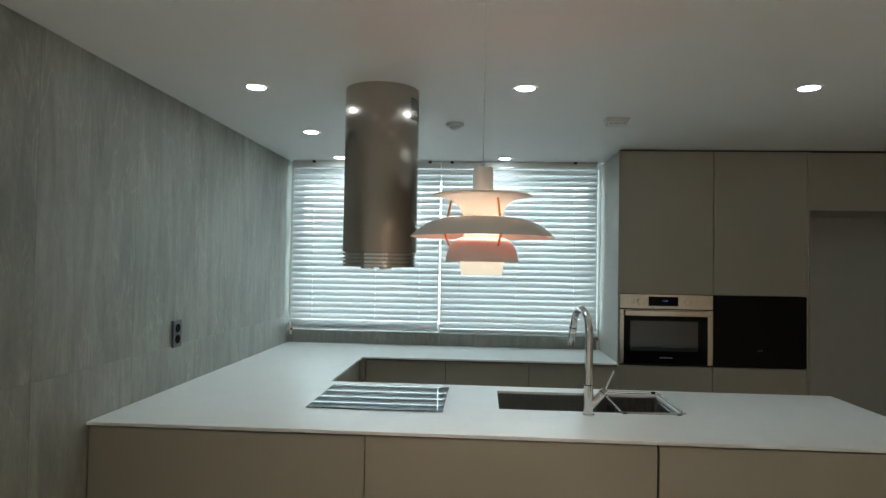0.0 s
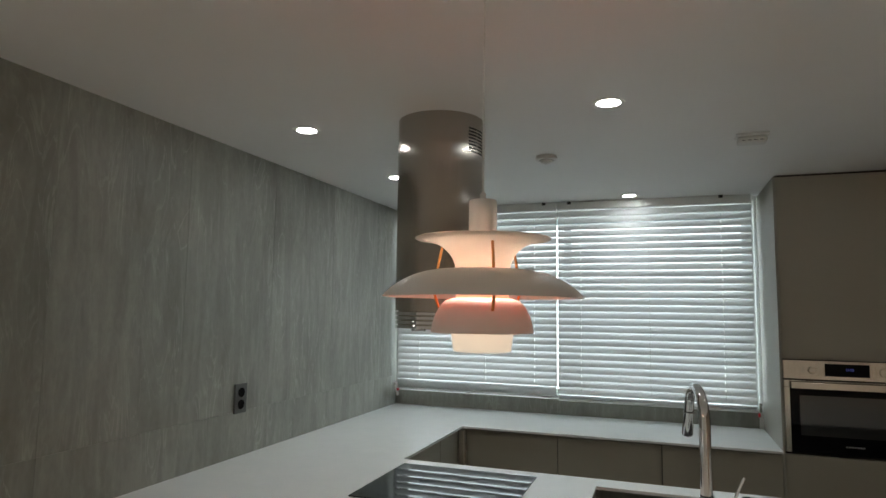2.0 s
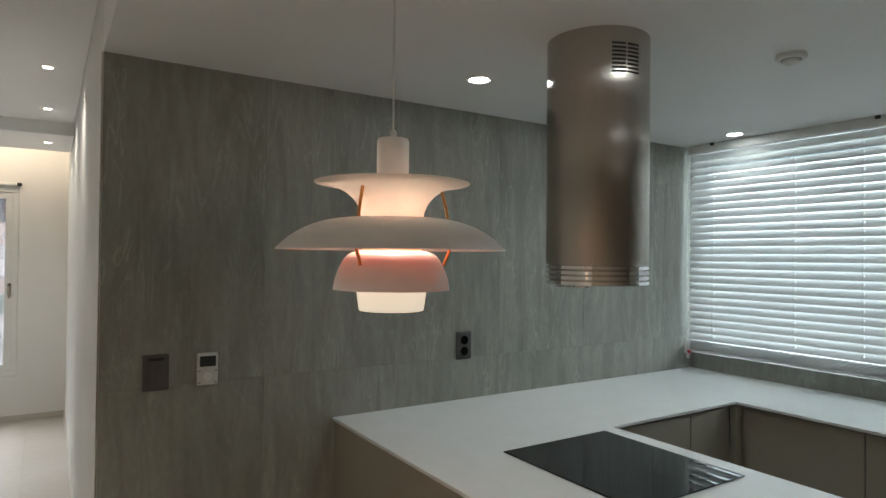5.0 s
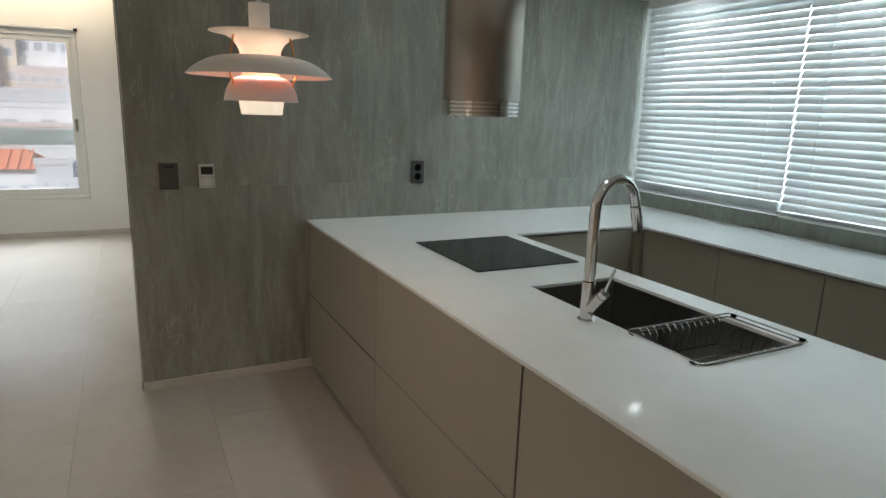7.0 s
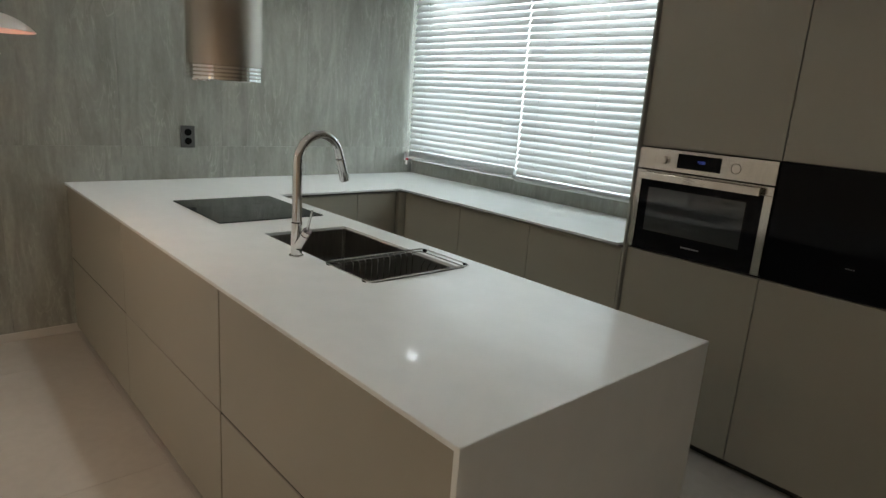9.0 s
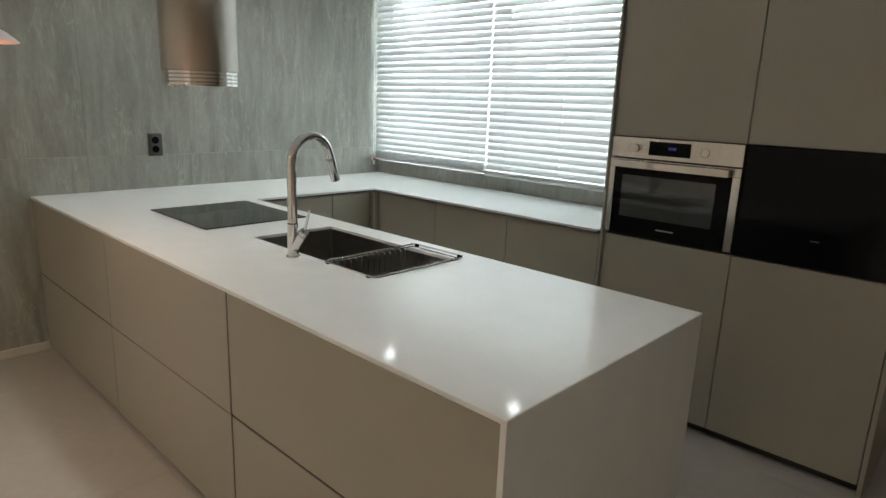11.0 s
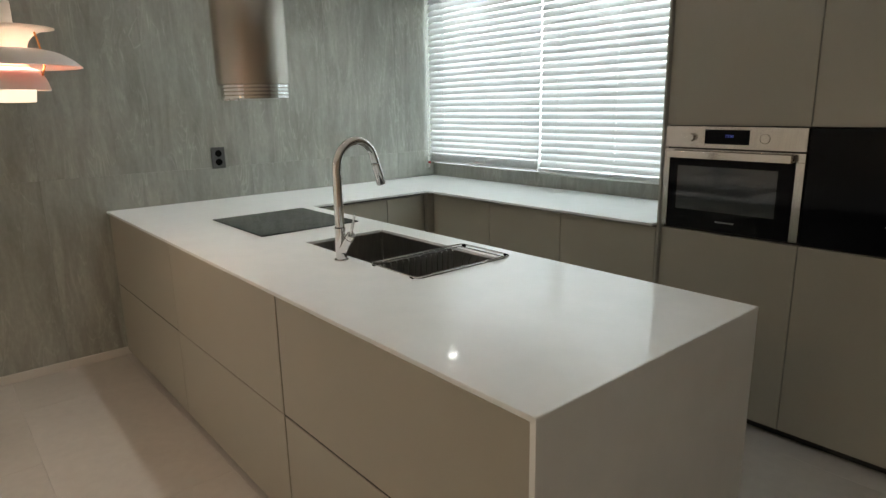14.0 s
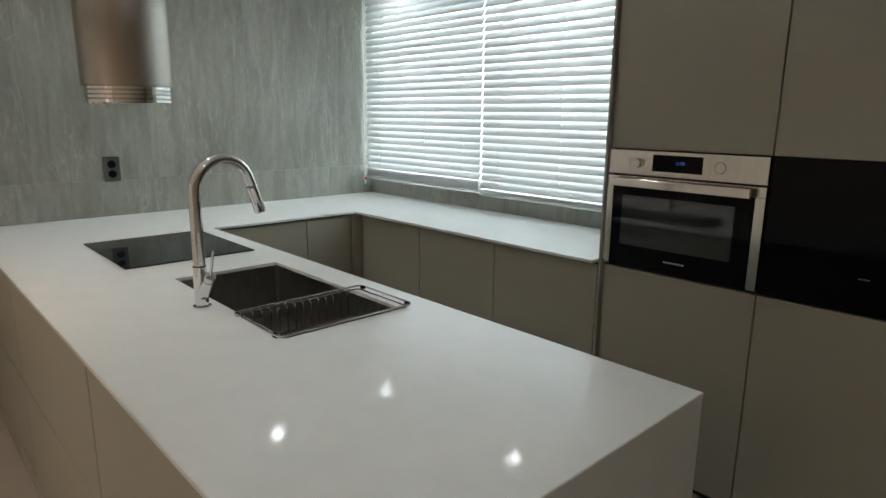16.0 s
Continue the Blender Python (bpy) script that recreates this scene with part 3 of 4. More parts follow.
part("top_rim", tube(ring_path(RX0, RX1, RY0, RY1, RZ), 0.0027, 8), RACK_STEEL, rack, smooth=True)
part("lower_rim", tube(ring_path(RX0 + 0.012, RX1 - 0.010, SY0 + 0.012, SY1 - 0.012, RZ - 0.095), 0.0020, 8), DARK_WIRE, rack, smooth=True)
part("inner_rim", tube(ring_path(RX0 + 0.010, RX1 - 0.004, RY0 + 0.014, RY1 - 0.016, RZ - 0.007), 0.0022, 8), DARK_WIRE, rack, smooth=True)
for k in range(13):
    y = SY0 + 0.03 + k * (SY1 - SY0 - 0.06) / 12
    part("wire", tube([(RX0 + 0.022, y + 0.002, RZ - 0.017), (RX0 + 0.020, y + 0.002, RZ - 0.092)], 0.0012, 6), DARK_WIRE, rack, smooth=True)
    part("peg", tube([(RX0 + 0.002, y, RZ), (RX0 + 0.010, y, RZ - 0.004), (RX0 + 0.016, y + 0.002, RZ - 0.013), (RX0 + 0.022, y + 0.002, RZ - 0.016)], 0.0013, 6), RACK_STEEL, rack, smooth=True)
for k in range(9):
    y = SY0 + 0.03 + k * (SY1 - SY0 - 0.06) / 8
    part("side_wire", tube([(RX1 - 0.006, y, RZ), (RX1 - 0.010, y, RZ - 0.05), (RX1 - 0.022, y, RZ - 0.095)], 0.0011, 6), DARK_WIRE, rack, smooth=True)
part("side_rail", tube([(RX1 - 0.012, SY0 + 0.012, RZ - 0.034), (RX1 - 0.012, SY1 - 0.012, RZ - 0.034)], 0.0014, 6), CHROME, rack)
for k in range(6):
    x = RX0 + 0.06 + k * 0.036
    part("end_wire", tube([(x, RY1 - 0.016, RZ - 0.007), (x, SY1 - 0.012, RZ - 0.05), (x, SY1 - 0.016, RZ - 0.095)], 0.0011, 6), DARK_WIRE, rack, smooth=True)
part("cross_wire", tube([(RX0 + 0.075, SY0 + 0.01, RZ - 0.100), (RX0 + 0.075, SY1 - 0.01, RZ - 0.100)], 0.0018, 6), CHROME, rack)
for x, y in ((RX0 + 0.018, RY0 + 0.006), (RX1 - 0.03, RY0 + 0.004), (RX0 + 0.02, RY1 - 0.005), (RX1 - 0.02, RY1 - 0.006)):
    part("rubber_foot", box(x - 0.009, x + 0.009, y - 0.004, y + 0.004, TOP, RZ + 0.003, 0.001), SOCKET_BLACK, rack)

# faucet
fx, fy = 1.967, 0.377
faucet = thing("kitchen_faucet", (fx, fy, TOP), "tall curved chrome pull-out faucet with a side lever", "faucet")
part("base_flange", lathe([(0.027, TOP), (0.027, TOP + 0.003), (0.024, TOP + 0.005), (0.002, TOP + 0.005)], fx, fy, 40), CHROME, faucet, smooth=True)
ux, uy = -0.19, 0.98
way = lambda r, z: Vector((fx + ux * r, fy + uy * r, TOP + z))
R = 0.101
arc = [way(0, 0.004), way(0, 0.08), way(0, 0.2), way(0, 0.31)]
for k in range(0, 9):
    a = radians(180 - 20.75 * k)
    arc.append(way(R + R * math.cos(a), 0.3385 + R * math.sin(a)))
arc.append(way(0.203, 0.350))
line = smooth_line(arc, 4)
thick = [0.0182 - 0.0022 * min(1.0, k / (len(line) * 0.6)) for k in range(len(line))]
part("spout", tube(line, 0, 24, radii=thick), CHROME, faucet, smooth=True)
part("foot", lathe([(0.0205, TOP + 0.005), (0.0200, TOP + 0.124), (0.0178, TOP + 0.1255)], fx, fy, 32), CHROME, faucet, smooth=True)
part("neck_ring", lathe([(0.0187, TOP + 0.1258), (0.0187, TOP + 0.1275)], fx, fy, 24), DARK, faucet)
p0, p1 = way(0.203, 0.349), way(0.232, 0.264)
d = (p1 - p0).normalized()
part("spray_head", tube([p0 - d * 0.001, p0 + d * 0.001, p0 + d * 0.004, p1 - d * 0.004, p1], 0, 24, radii=[0.0155, 0.0170, 0.0174, 0.0180, 0.0165]), CHROME, faucet, smooth=True)
part("seam_ring", tube([p0 - d * 0.0035, p0 - d * 0.001], 0.0164, 24), DARK, faucet)
h0, h1 = Vector((fx + 0.006, fy, TOP + 0.034)), Vector((fx + 0.074, fy + 0.002, TOP + 0.108))
hd = (h1 - h0).normalized()
part("handle_body", tube([h0, h1 - hd * 0.003, h1], 0, 24, radii=[0.0165, 0.0170, 0.0155]), CHROME, faucet, smooth=True)
part("cartridge_gap", tube([h1 - hd * 0.020, h1 - hd * 0.018], 0.0172, 24), DARK, faucet)
part("lever", tube([h1 - hd * 0.012 + Vector((0.004, 0, 0.004)), Vector((fx + 0.088, fy + 0.002, TOP + 0.146)), Vector((fx + 0.106, fy + 0.002, TOP + 0.188))], 0, 12, radii=[0.0048, 0.0043, 0.0038]), CHROME, faucet, smooth=True)

# hob
hob = thing("induction_hob", (1.055, 0.60, TOP), "flush black glass induction hob in the white worktop", "hob")
part("glass_plate", box(0.759, 1.351, 0.335, 0.851, TOP + 0.0005, TOP + 0.0055, 0.0015), HOB_GLASS, hob)
for cx, cy, r in ((0.90, 0.47, 0.09), (0.90, 0.71, 0.07), (1.20, 0.47, 0.07), (1.20, 0.71, 0.10)):
    part("cooking_zone", lathe([(r, TOP + 0.0056), (r, TOP + 0.0058), (r - 0.0012, TOP + 0.0058), (r - 0.0012, TOP + 0.0056)], cx, cy, 48, closed=True), material("zone_print", (0.035, 0.038, 0.038), 0.2), hob)

# ---- tall cabinets with oven ----
TY = 1.866
TX = [2.420, 3.026, 3.622]
sp = thing("side_panel", (2.393, 2.16, 0), "grey taupe tall end panel beside the window", "panel")
part("board", box(2.4065, 2.4185, 1.8470, WALL_Y + 0.010, 0.0, 2.287, 0.001), GREY_PANEL, sp)
OZ0, OZ1 = 0.880, 1.339
for i in range(2):
    x0, x1 = TX[i], TX[i + 1]
    c = thing("tall_cabinet", ((x0 + x1) / 2, 2.17, 0), "tall taupe cabinet with two doors round a built-in appliance", "cabinet", "tall cabinets")
    part("lower_body", box(x0 + 0.001, x1 - 0.001, TY + 0.022, WALL_Y + 0.008, 0.05, OZ0 - 0.006), DARK, c)
    part("upper_body", box(x0 + 0.001, x1 - 0.001, TY + 0.022, WALL_Y + 0.008, OZ1 + 0.003, 2.287), DARK, c)
    part("upper_door", box(x0 + 0.0018, x1 - 0.0018, TY, TY + 0.020, OZ1 + 0.003, 2.287, 0.0012), TAUPE, c)
    part("lower_door", box(x0 + 0.0018, x1 - 0.0018, TY, TY + 0.020, 0.048, OZ0 - 0.014, 0.0012), TAUPE, c)
    part("plinth", box(x0 + 0.001, x1 - 0.001, TY + 0.05, TY + 0.065, 0, 0.047), DARK, c)
pn = thing("end_panel", (3.626, 2.17, 0), "tall taupe end panel beside the fridge recess", "panel")
part("board", box(3.624, 3.642, TY, WALL_Y + 0.010, 0.0, 2.287, 0.001), TAUPE, pn)
over = thing("wall_cabinet", (4.15, 2.17, 1.885), "taupe cabinet above the empty fridge recess", "cabinet")
part("body", box(3.644, 4.66, TY + 0.042, WALL_Y + 0.008, 1.909, 2.287), GREY_PANEL, over)
part("door", box(3.646, 4.66, TY + 0.020, TY + 0.040, 1.907, 2.287, 0.0012), TAUPE, over)
rb = thing("recess_back", (4.15, 2.44, 0), "plain grey back board of the empty fridge recess", "panel")
part("board", box(3.645, 4.66, 2.436, 2.454, 0.0, 1.906, 0.001), PALE_PANEL, rb)
pn = thing("end_panel", (4.67, 2.17, 0), "tall taupe end panel beside the fridge recess", "panel")
part("board", box(4.662, 4.68, TY, WALL_Y + 0.010, 0.0, 2.287, 0.001), TAUPE, pn)
sh = thing("ceiling_filler", (3.5, 1.89, 2.287), "thin dark shadow strip between tall cabinets and ceiling", "filler strip")
part("strip", box(2.4205, 4.68, TY + 0.014, TY + 0.03, 2.2875, 2.2995), DARK, sh)

ox0, ox1 = TX[0] + 0.002, TX[1] - 0.003
oven = thing("built_in_oven", ((ox0 + ox1) / 2, 2.1, OZ0), "stainless steel built-in oven with black glass door and blue clock", "oven")
part("body", box(ox0, ox1, TY + 0.024, 2.40, OZ0 - 0.004, OZ1), DARK, oven)
cp = part("control_panel", box(ox0, ox1, TY - 0.010, TY + 0.023, 1.243, OZ1 - 0.002, 0.0015), OVEN_STEEL, oven)
dsp = part("display", box(ox0 + 0.186, ox0 + 0.378, TY - 0.0115, TY - 0.0095, 1.262, 1.324), BLACK_GLASS, oven)


def digits(text, x, y, z, size, mat, parent, name="digits"):
    cu = bpy.data.curves.new(name, "FONT")
    cu.body, cu.size, cu.extrude = text, size, 0.0001
    ob = bpy.data.objects.new(name, cu)
    me = bpy.data.meshes.new_from_object(ob)
    bpy.data.objects.remove(ob)
    me.transform(pose(x, y, z, 90, 0, 0))
    me.transform(Matrix.Translation(-origin_of(parent)))
    me.materials.clear()
    me.materials.append(mat)
    o2 = new(name, me)
    o2.parent = parent
    return o2


digits("12:00", ox0 + 0.275, TY - 0.0118, 1.291, 0.0165, CLOCK_BLUE, oven)


def knob(cx, cz, r, depth, parent, label):
    m = pose(cx, TY - 0.010, cz, 90, 0, 0)
    k = part("knob", lathe([(r + 0.002, 0.0), (r + 0.002, 0.002), (r, 0.0025), (r * 0.96, depth - 0.002), (r * 0.9, depth), (0.001, depth)], 0, 0, 32, m=m), OVEN_STEEL, parent, label, smooth=True)
    return k


knob(ox0 + 0.128, 1.290, 0.0165, 0.020, oven, "round steel mode knob")
part("button_groove", lathe([(0.0205, 0), (0.0205, 0.0006), (0.0193, 0.0006), (0.0193, 0)], 0, 0, 40, m=pose(ox0 + 0.440, TY - 0.010, 1.290, 90, 0, 0), closed=True), DARK, oven)
part("button", lathe([(0.0190, 0), (0.0190, 0.0010), (0.0186, 0.0013), (0.001, 0.0013)], 0, 0, 40, m=pose(ox0 + 0.440, TY - 0.010, 1.290, 90, 0, 0)), OVEN_STEEL, oven, smooth=True)
for s in (-1, 1):
    for k in range(4):
        part("marking", box(ox0 + 0.128 + s * 0.038 - 0.007, ox0 + 0.128 + s * 0.038 + 0.007, TY - 0.0106, TY - 0.0098, 1.274 + k * 0.010, 1.2755 + k * 0.010), GREY_PRINT, oven)
dz0, dz1 = OZ0, 1.237
bm = box(ox0, ox1, TY - 0.012, TY + 0.022, dz1 - 0.036, dz1, 0.001)
box(ox0, ox0 + 0.027, TY - 0.012, TY + 0.022, dz0, dz1 - 0.0365, 0.001, bm)
box(ox1 - 0.033, ox1, TY - 0.012, TY + 0.022, dz0, dz1 - 0.0365, 0.001, bm)
door = part("oven_door", bm, OVEN_STEEL, oven, "steel oven door frame")
bm = box(ox0 + 0.0275, ox1 - 0.0335, TY - 0.011, TY + 0.020, dz0 + 0.001, dz1 - 0.037)
part("door_glass", bm, BLACK_GLASS, door, "black door glass")
part("viewing_window", box(ox0 + 0.070, ox1 - 0.096, TY - 0.0118, TY - 0.0105, dz0 + 0.086, dz1 - 0.074), WINDOW_BLACK, door)
for k in range(7):
    part("marking", box(ox0 + 0.262 + k * 0.012, ox0 + 0.271 + k * 0.012, TY - 0.0118, TY - 0.0105, dz0 + 0.040, dz0 + 0.046), GREY_PRINT, door)
part("handle", box(ox0 + 0.030, ox1 - 0.038, TY - 0.052, TY - 0.038, dz1 - 0.038, dz1 - 0.006, 0.002, seg=2), BAR_STEEL, door, "flat polished steel bar handle")
for x in (ox0 + 0.060, ox1 - 0.068):
    part("handle_mount", box(x - 0.011, x + 0.011, TY - 0.0375, TY - 0.0123, dz1 - 0.031, dz1 - 0.013, 0.003, seg=2), BAR_STEEL, door, "polished handle mount", smooth=True)
mx0, mx1 = TX[1] + 0.002, TX[2] - 0.002
mw = thing("built_in_microwave", ((mx0 + mx1) / 2, 2.1, OZ0), "built-in appliance with a plain black glass lift-up front", "microwave")
part("body", box(mx0, mx1, TY + 0.024, 2.40, OZ0 - 0.004, OZ1), DARK, mw)
part("glass_front", box(mx0, mx1, TY - 0.004, TY + 0.023, OZ0 - 0.004, OZ1 - 0.001, 0.0015), BLACK_GLASS, mw)
for k in range(4):
    part("marking", box(mx0 + 0.285 + k * 0.008, mx0 + 0.291 + k * 0.008, TY - 0.0048, TY - 0.0042, OZ0 + 0.102, OZ0 + 0.106), GREY_PRINT, mw)

# ---- hood ----
hx, hy, hr, hz = 1.041, 0.497, 0.167, 1.496
hood = thing("cooker_hood", (hx, hy, hz), "round brushed steel island cooker hood hanging from the ceiling", "cooker hood")
part("upper_sleeve", lathe([(hr, hz + 0.066), (hr, CEIL - 0.0005)], hx, hy, 96), STEEL, hood, smooth=True)
part("core", lathe([(hr - 0.012, hz + 0.006), (hr - 0.012, hz + 0.066)], hx, hy, 64), STEEL, hood, "dark recessed core behind the rings", smooth=True)
for k in range(4):
    z = hz + k * 0.0165
    part("ring", lathe([(hr - 0.013, z), (hr - 0.001, z), (hr, z + 0.001), (hr, z + 0.0105), (hr - 0.001, z + 0.0115), (hr - 0.013, z + 0.0115)], hx, hy, 96, closed=True), CHROME, hood, "polished trim ring", smooth=True)
part("bottom_plate", lathe([(hr - 0.014, hz + 0.002), (hr - 0.014, hz + 0.006)], hx, hy, 64), STEEL, hood)
part("intake_filter", lathe([(0.115, hz - 0.002), (0.115, hz + 0.0018)], hx, hy, 48), SINK_STEEL, hood)
for dx in (-0.035, 0.045):
    part("lamp_rim", lathe([(0.026, hz - 0.009), (0.028, hz - 0.006), (0.028, hz + 0.0015)], hx + dx, hy - 0.115, 32), CHROME, hood, smooth=True)
for a0 in (-32, 148):
    for col in range(2):
        for k in range(8):
            z = 2.155 + k * 0.0125 + 0.0
            bm = bmesh.new()
            n, rr = 6, hr + 0.0004
            lo = []
            for j in range(n + 1):
                a = radians(a0 + col * 17.5 + 15.5 * j / n)
                lo.append([bm.verts.new((hx + q * math.cos(a), hy + q * math.sin(a), zz)) for q, zz in ((rr - 0.002, z), (rr, z), (rr, z + 0.0065), (rr - 0.002, z + 0.0065))])
            for a, b in zip(lo, lo[1:]):
                for q in range(4):
                    bm.faces.new((a[q], a[(q + 1) % 4], b[(q + 1) % 4], b[q]))
            bm.faces.new(lo[0])
            bm.faces.new(lo[-1])
            part("vent_slot", bm, DARK, hood)

# ---- pendant lamp ----
px, py, pz = 1.506, -0.518, 1.484
pend = thing("pendant_lamp", (px, py, pz), "layered white pendant lamp with copper struts hanging by a cord", "pendant lamp")
part("diffuser_tube", lathe([(0.057, pz), (0.0585, pz + 0.002), (0.064, pz + 0.042), (0.0605, pz + 0.042), (0.056, pz + 0.003)], px, py, 64, closed=True), GLOW, pend, "glowing frosted lower tube", smooth=True)
part("diffuser_bottom", lathe([(0.0555, pz + 0.003), (0.0555, pz + 0.005)], px, py, 48), GLOW, pend)
M = 1.594
low = smooth_line([(0.060, M - 0.003), (0.079, M - 0.011), (0.092, M - 0.029), (0.1005, M - 0.050), (0.1050, M - 0.0725)], 5)
part("lower_shade", shell([(p.x, p.y) for p in low], 0.0013, px, py), SHADE, pend, "white lower shade", smooth=True)
part("inner_diffuser", lathe([(0.0540, M - 0.006), (0.0540, M + 0.004), (0.05, M + 0.006)], px, py, 48), GLOW_HOT, pend, smooth=True)
main = smooth_line([(0.056, M + 0.056), (0.088, M + 0.0545), (0.122, M + 0.049), (0.155, M + 0.037), (0.184, M + 0.019), (0.2055, M - 0.001)], 5)
part("main_shade", shell([(p.x, p.y) for p in main], 0.0013, px, py, 96), SHADE, pend, "wide white main shade", smooth=True)
part("red_reflector", shell([(0.060, M + 0.032), (0.078, M + 0.028), (0.102, M + 0.019)], 0.001, px, py, 64), RED_PAINT, pend, "red inner reflector ring", smooth=True)
flare = smooth_line([(0.0545, M + 0.052), (0.057, M + 0.068), (0.066, M + 0.086), (0.084, M + 0.103), (0.109, M + 0.114), (0.1395, M + 0.119)], 5)
part("top_flare", shell([(p.x, p.y) for p in flare], 0.0013, px, py, 96), FLARE, pend, "flared white top shade", smooth=True)
part("socket_cap", lathe([(0.0290, M + 0.126), (0.0290, M + 0.195), (0.0275, M + 0.199), (0.006, M + 0.200)], px, py, 40), SHADE, pend, smooth=True)
part("cord_grip", lathe([(0.0065, M + 0.200), (0.0065, M + 0.213), (0.003, M + 0.216)], px, py, 20), WHITE_PLASTIC, pend, smooth=True)
part("cord", tube([(px, py, M + 0.214), (px, py, CEIL - 0.02)], 0.0019, 8), CORD, pend)
part("canopy", lathe([(0.004, CEIL - 0.03), (0.03, CEIL - 0.022), (0.045, CEIL - 0.001)], px, py, 40), SHADE, pend, smooth=True)
for a in (-62, 58, 178):
    ca, sa = math.cos(radians(a)), math.sin(radians(a))
    q = lambda r, z: (px + r * ca, py + r * sa, M + z)
    part("strut", tube([q(0.089, 0.106), q(0.096, 0.078), q(0.101, 0.051)], 0.0030, 8), COPPER, pend, "copper strut", smooth=True)
    part("strut", tube([q(0.109, 0.015), q(0.102, -0.008), q(0.0935, -0.028)], 0.0030, 8), COPPER, pend, "copper strut", smooth=True)
# added red-tinted lamp for the glow thrown back by the red reflector
lamp("pendant_red_fill", "POINT", Matrix.Translation((px, py, M + 0.018)), 1.1, (1.0, 0.30, 0.18), radius=0.012)
# extra lamp added inside the flare so that its thin shade glows evenly
lamp("pendant_flare_fill", "POINT", Matrix.Translation((px, py, M + 0.110)), 3.8, (1.0, 0.80, 0.64), radius=0.015)
lamp("pendant_bulb_down", "AREA", look((px, py, pz - 0.001), (px, py, 0)), 2.4, (1.0, 0.74, 0.54), shape="DISK", size=0.11)


# ---- lights in the ceilings ----
def downlight(x, y, z, r, power, color, mat, group, spread=110):
    d = thing("downlight", (x, y, z), "small round recessed ceiling spotlight, lit", "downlight", group)
    part("trim", lathe([(r, z - 0.0005), (r - 0.002, z - 0.003), (r - 0.014, z - 0.004), (r - 0.016, z - 0.0005)], x, y, 40, closed=True), WHITE_PLASTIC, d, smooth=True)
    part("lens", lathe([(r - 0.0200, z - 0.0030), (r - 0.0200, z - 0.0008)], x, y, 32), mat, d)
    if power:
        lamp("spot", "AREA", look((x, y, z - 0.006), (x, y, 0)), power, color, shape="DISK", size=0.09, spread=radians(spread))


COOL = (0.93, 1.0, 0.98)
# the spot at x 4.115 is unseen, added to carry the row on
for x, y, share in ((0.476, 0.418, 1), (1.686, 0.438, 1), (0.462, 1.365, 1.4), (0.43, 2.255, 0.02), (1.665, 2.255, 0.02), (2.90, 0.438, 0.65), (4.115, 0.438, 0.15)):
    downlight(x, y, CEIL, 0.057, SPOT * share, COOL, LED if share > 0.1 else LED_SOFT, "kitchen downlights")
for x, y, z in ((-2.70, -1.65, LIVING_TOP), (-2.64, -1.90, LIVING_TOP), (-2.3, -2.0, LIVING_TOP)):
    downlight(x, y, z, 0.055, 0, COOL, LED, "living room downlights")
for x, z in ((-1.52, LIVING_TOP), (-2.68, LIVING_TOP), (-3.61, 2.50)):
    downlight(x, -1.06, z, 0.045, 3.0, (1, 0.93, 0.8), LED_WARM, "wall-side downlights")
# unseen warm spots, added to brighten the peninsula fronts from behind the view
for x, share in ((0.2, 0.4), (1.9, 1.1), (3.6, 3.6)):
    for y in (-2.9, -4.3):
        downlight(x, y, LIVING_TOP, 0.055, UNSEEN_ROOM_SPOT * share, (1.0, 0.86, 0.68), LED_WARM, "living room downlights", 150)
cove = thing("cove_light", (-4.12, -3.0, 2.60), "warm light strip hidden in the curtain slot", "light strip")
part("strip", box(-4.098, -4.09, SOUTH + 0.05, -0.92, 2.53, 2.54), WHITE_PLASTIC, cove)
lamp("cove_glow", "AREA", look((-4.12, -3.0, 2.60), (-4.6, -3.0, 2.52)), COVE, (1.0, 0.78, 0.55), shape="RECTANGLE", size=4.2, size_y=0.03)

smoke = thing("smoke_detector", (1.344, 1.130, CEIL), "round white ceiling heat detector", "smoke detector")
part("base", lathe([(0.048, CEIL - 0.0005), (0.050, CEIL - 0.014), (0.046, CEIL - 0.020), (0.01, CEIL - 0.021)], 1.344, 1.130, 40), WHITE_PLASTIC, smoke, smooth=True)
part("sensor", lathe([(0.030, CEIL - 0.0205), (0.027, CEIL - 0.030), (0.012, CEIL - 0.038), (0.003, CEIL - 0.040)], 1.344, 1.130, 24), WHITE_PLASTIC, smoke, "grey ribbed sensor head", smooth=True)
part("ring", lathe([(0.0335, CEIL - 0.0205), (0.0335, CEIL - 0.0225), (0.0310, CEIL - 0.0225)], 1.344, 1.130, 32), GREY_PRINT, smoke, "grey ring", smooth=True)
GX, GY = 2.209, 1.012
gas = thing("gas_detector", (GX, GY, CEIL), "flat white rectangular detector on the ceiling", "gas detector")
part("base", box(GX - 0.062, GX + 0.062, GY - 0.036, GY + 0.036, CEIL - 0.012, CEIL - 0.0005, 0.004, seg=2), WHITE_PLASTIC, gas)
part("case", box(GX - 0.055, GX + 0.055, GY - 0.030, GY + 0.030, CEIL - 0.040, CEIL - 0.0122, 0.009, seg=2), WHITE_PLASTIC, gas)
for k in range(4):
    part("vent", box(GX - 0.04 + k * 0.022, GX - 0.026 + k * 0.022, GY - 0.0305, GY - 0.0295, CEIL - 0.032, CEIL - 0.028), GREY_PRINT, gas)

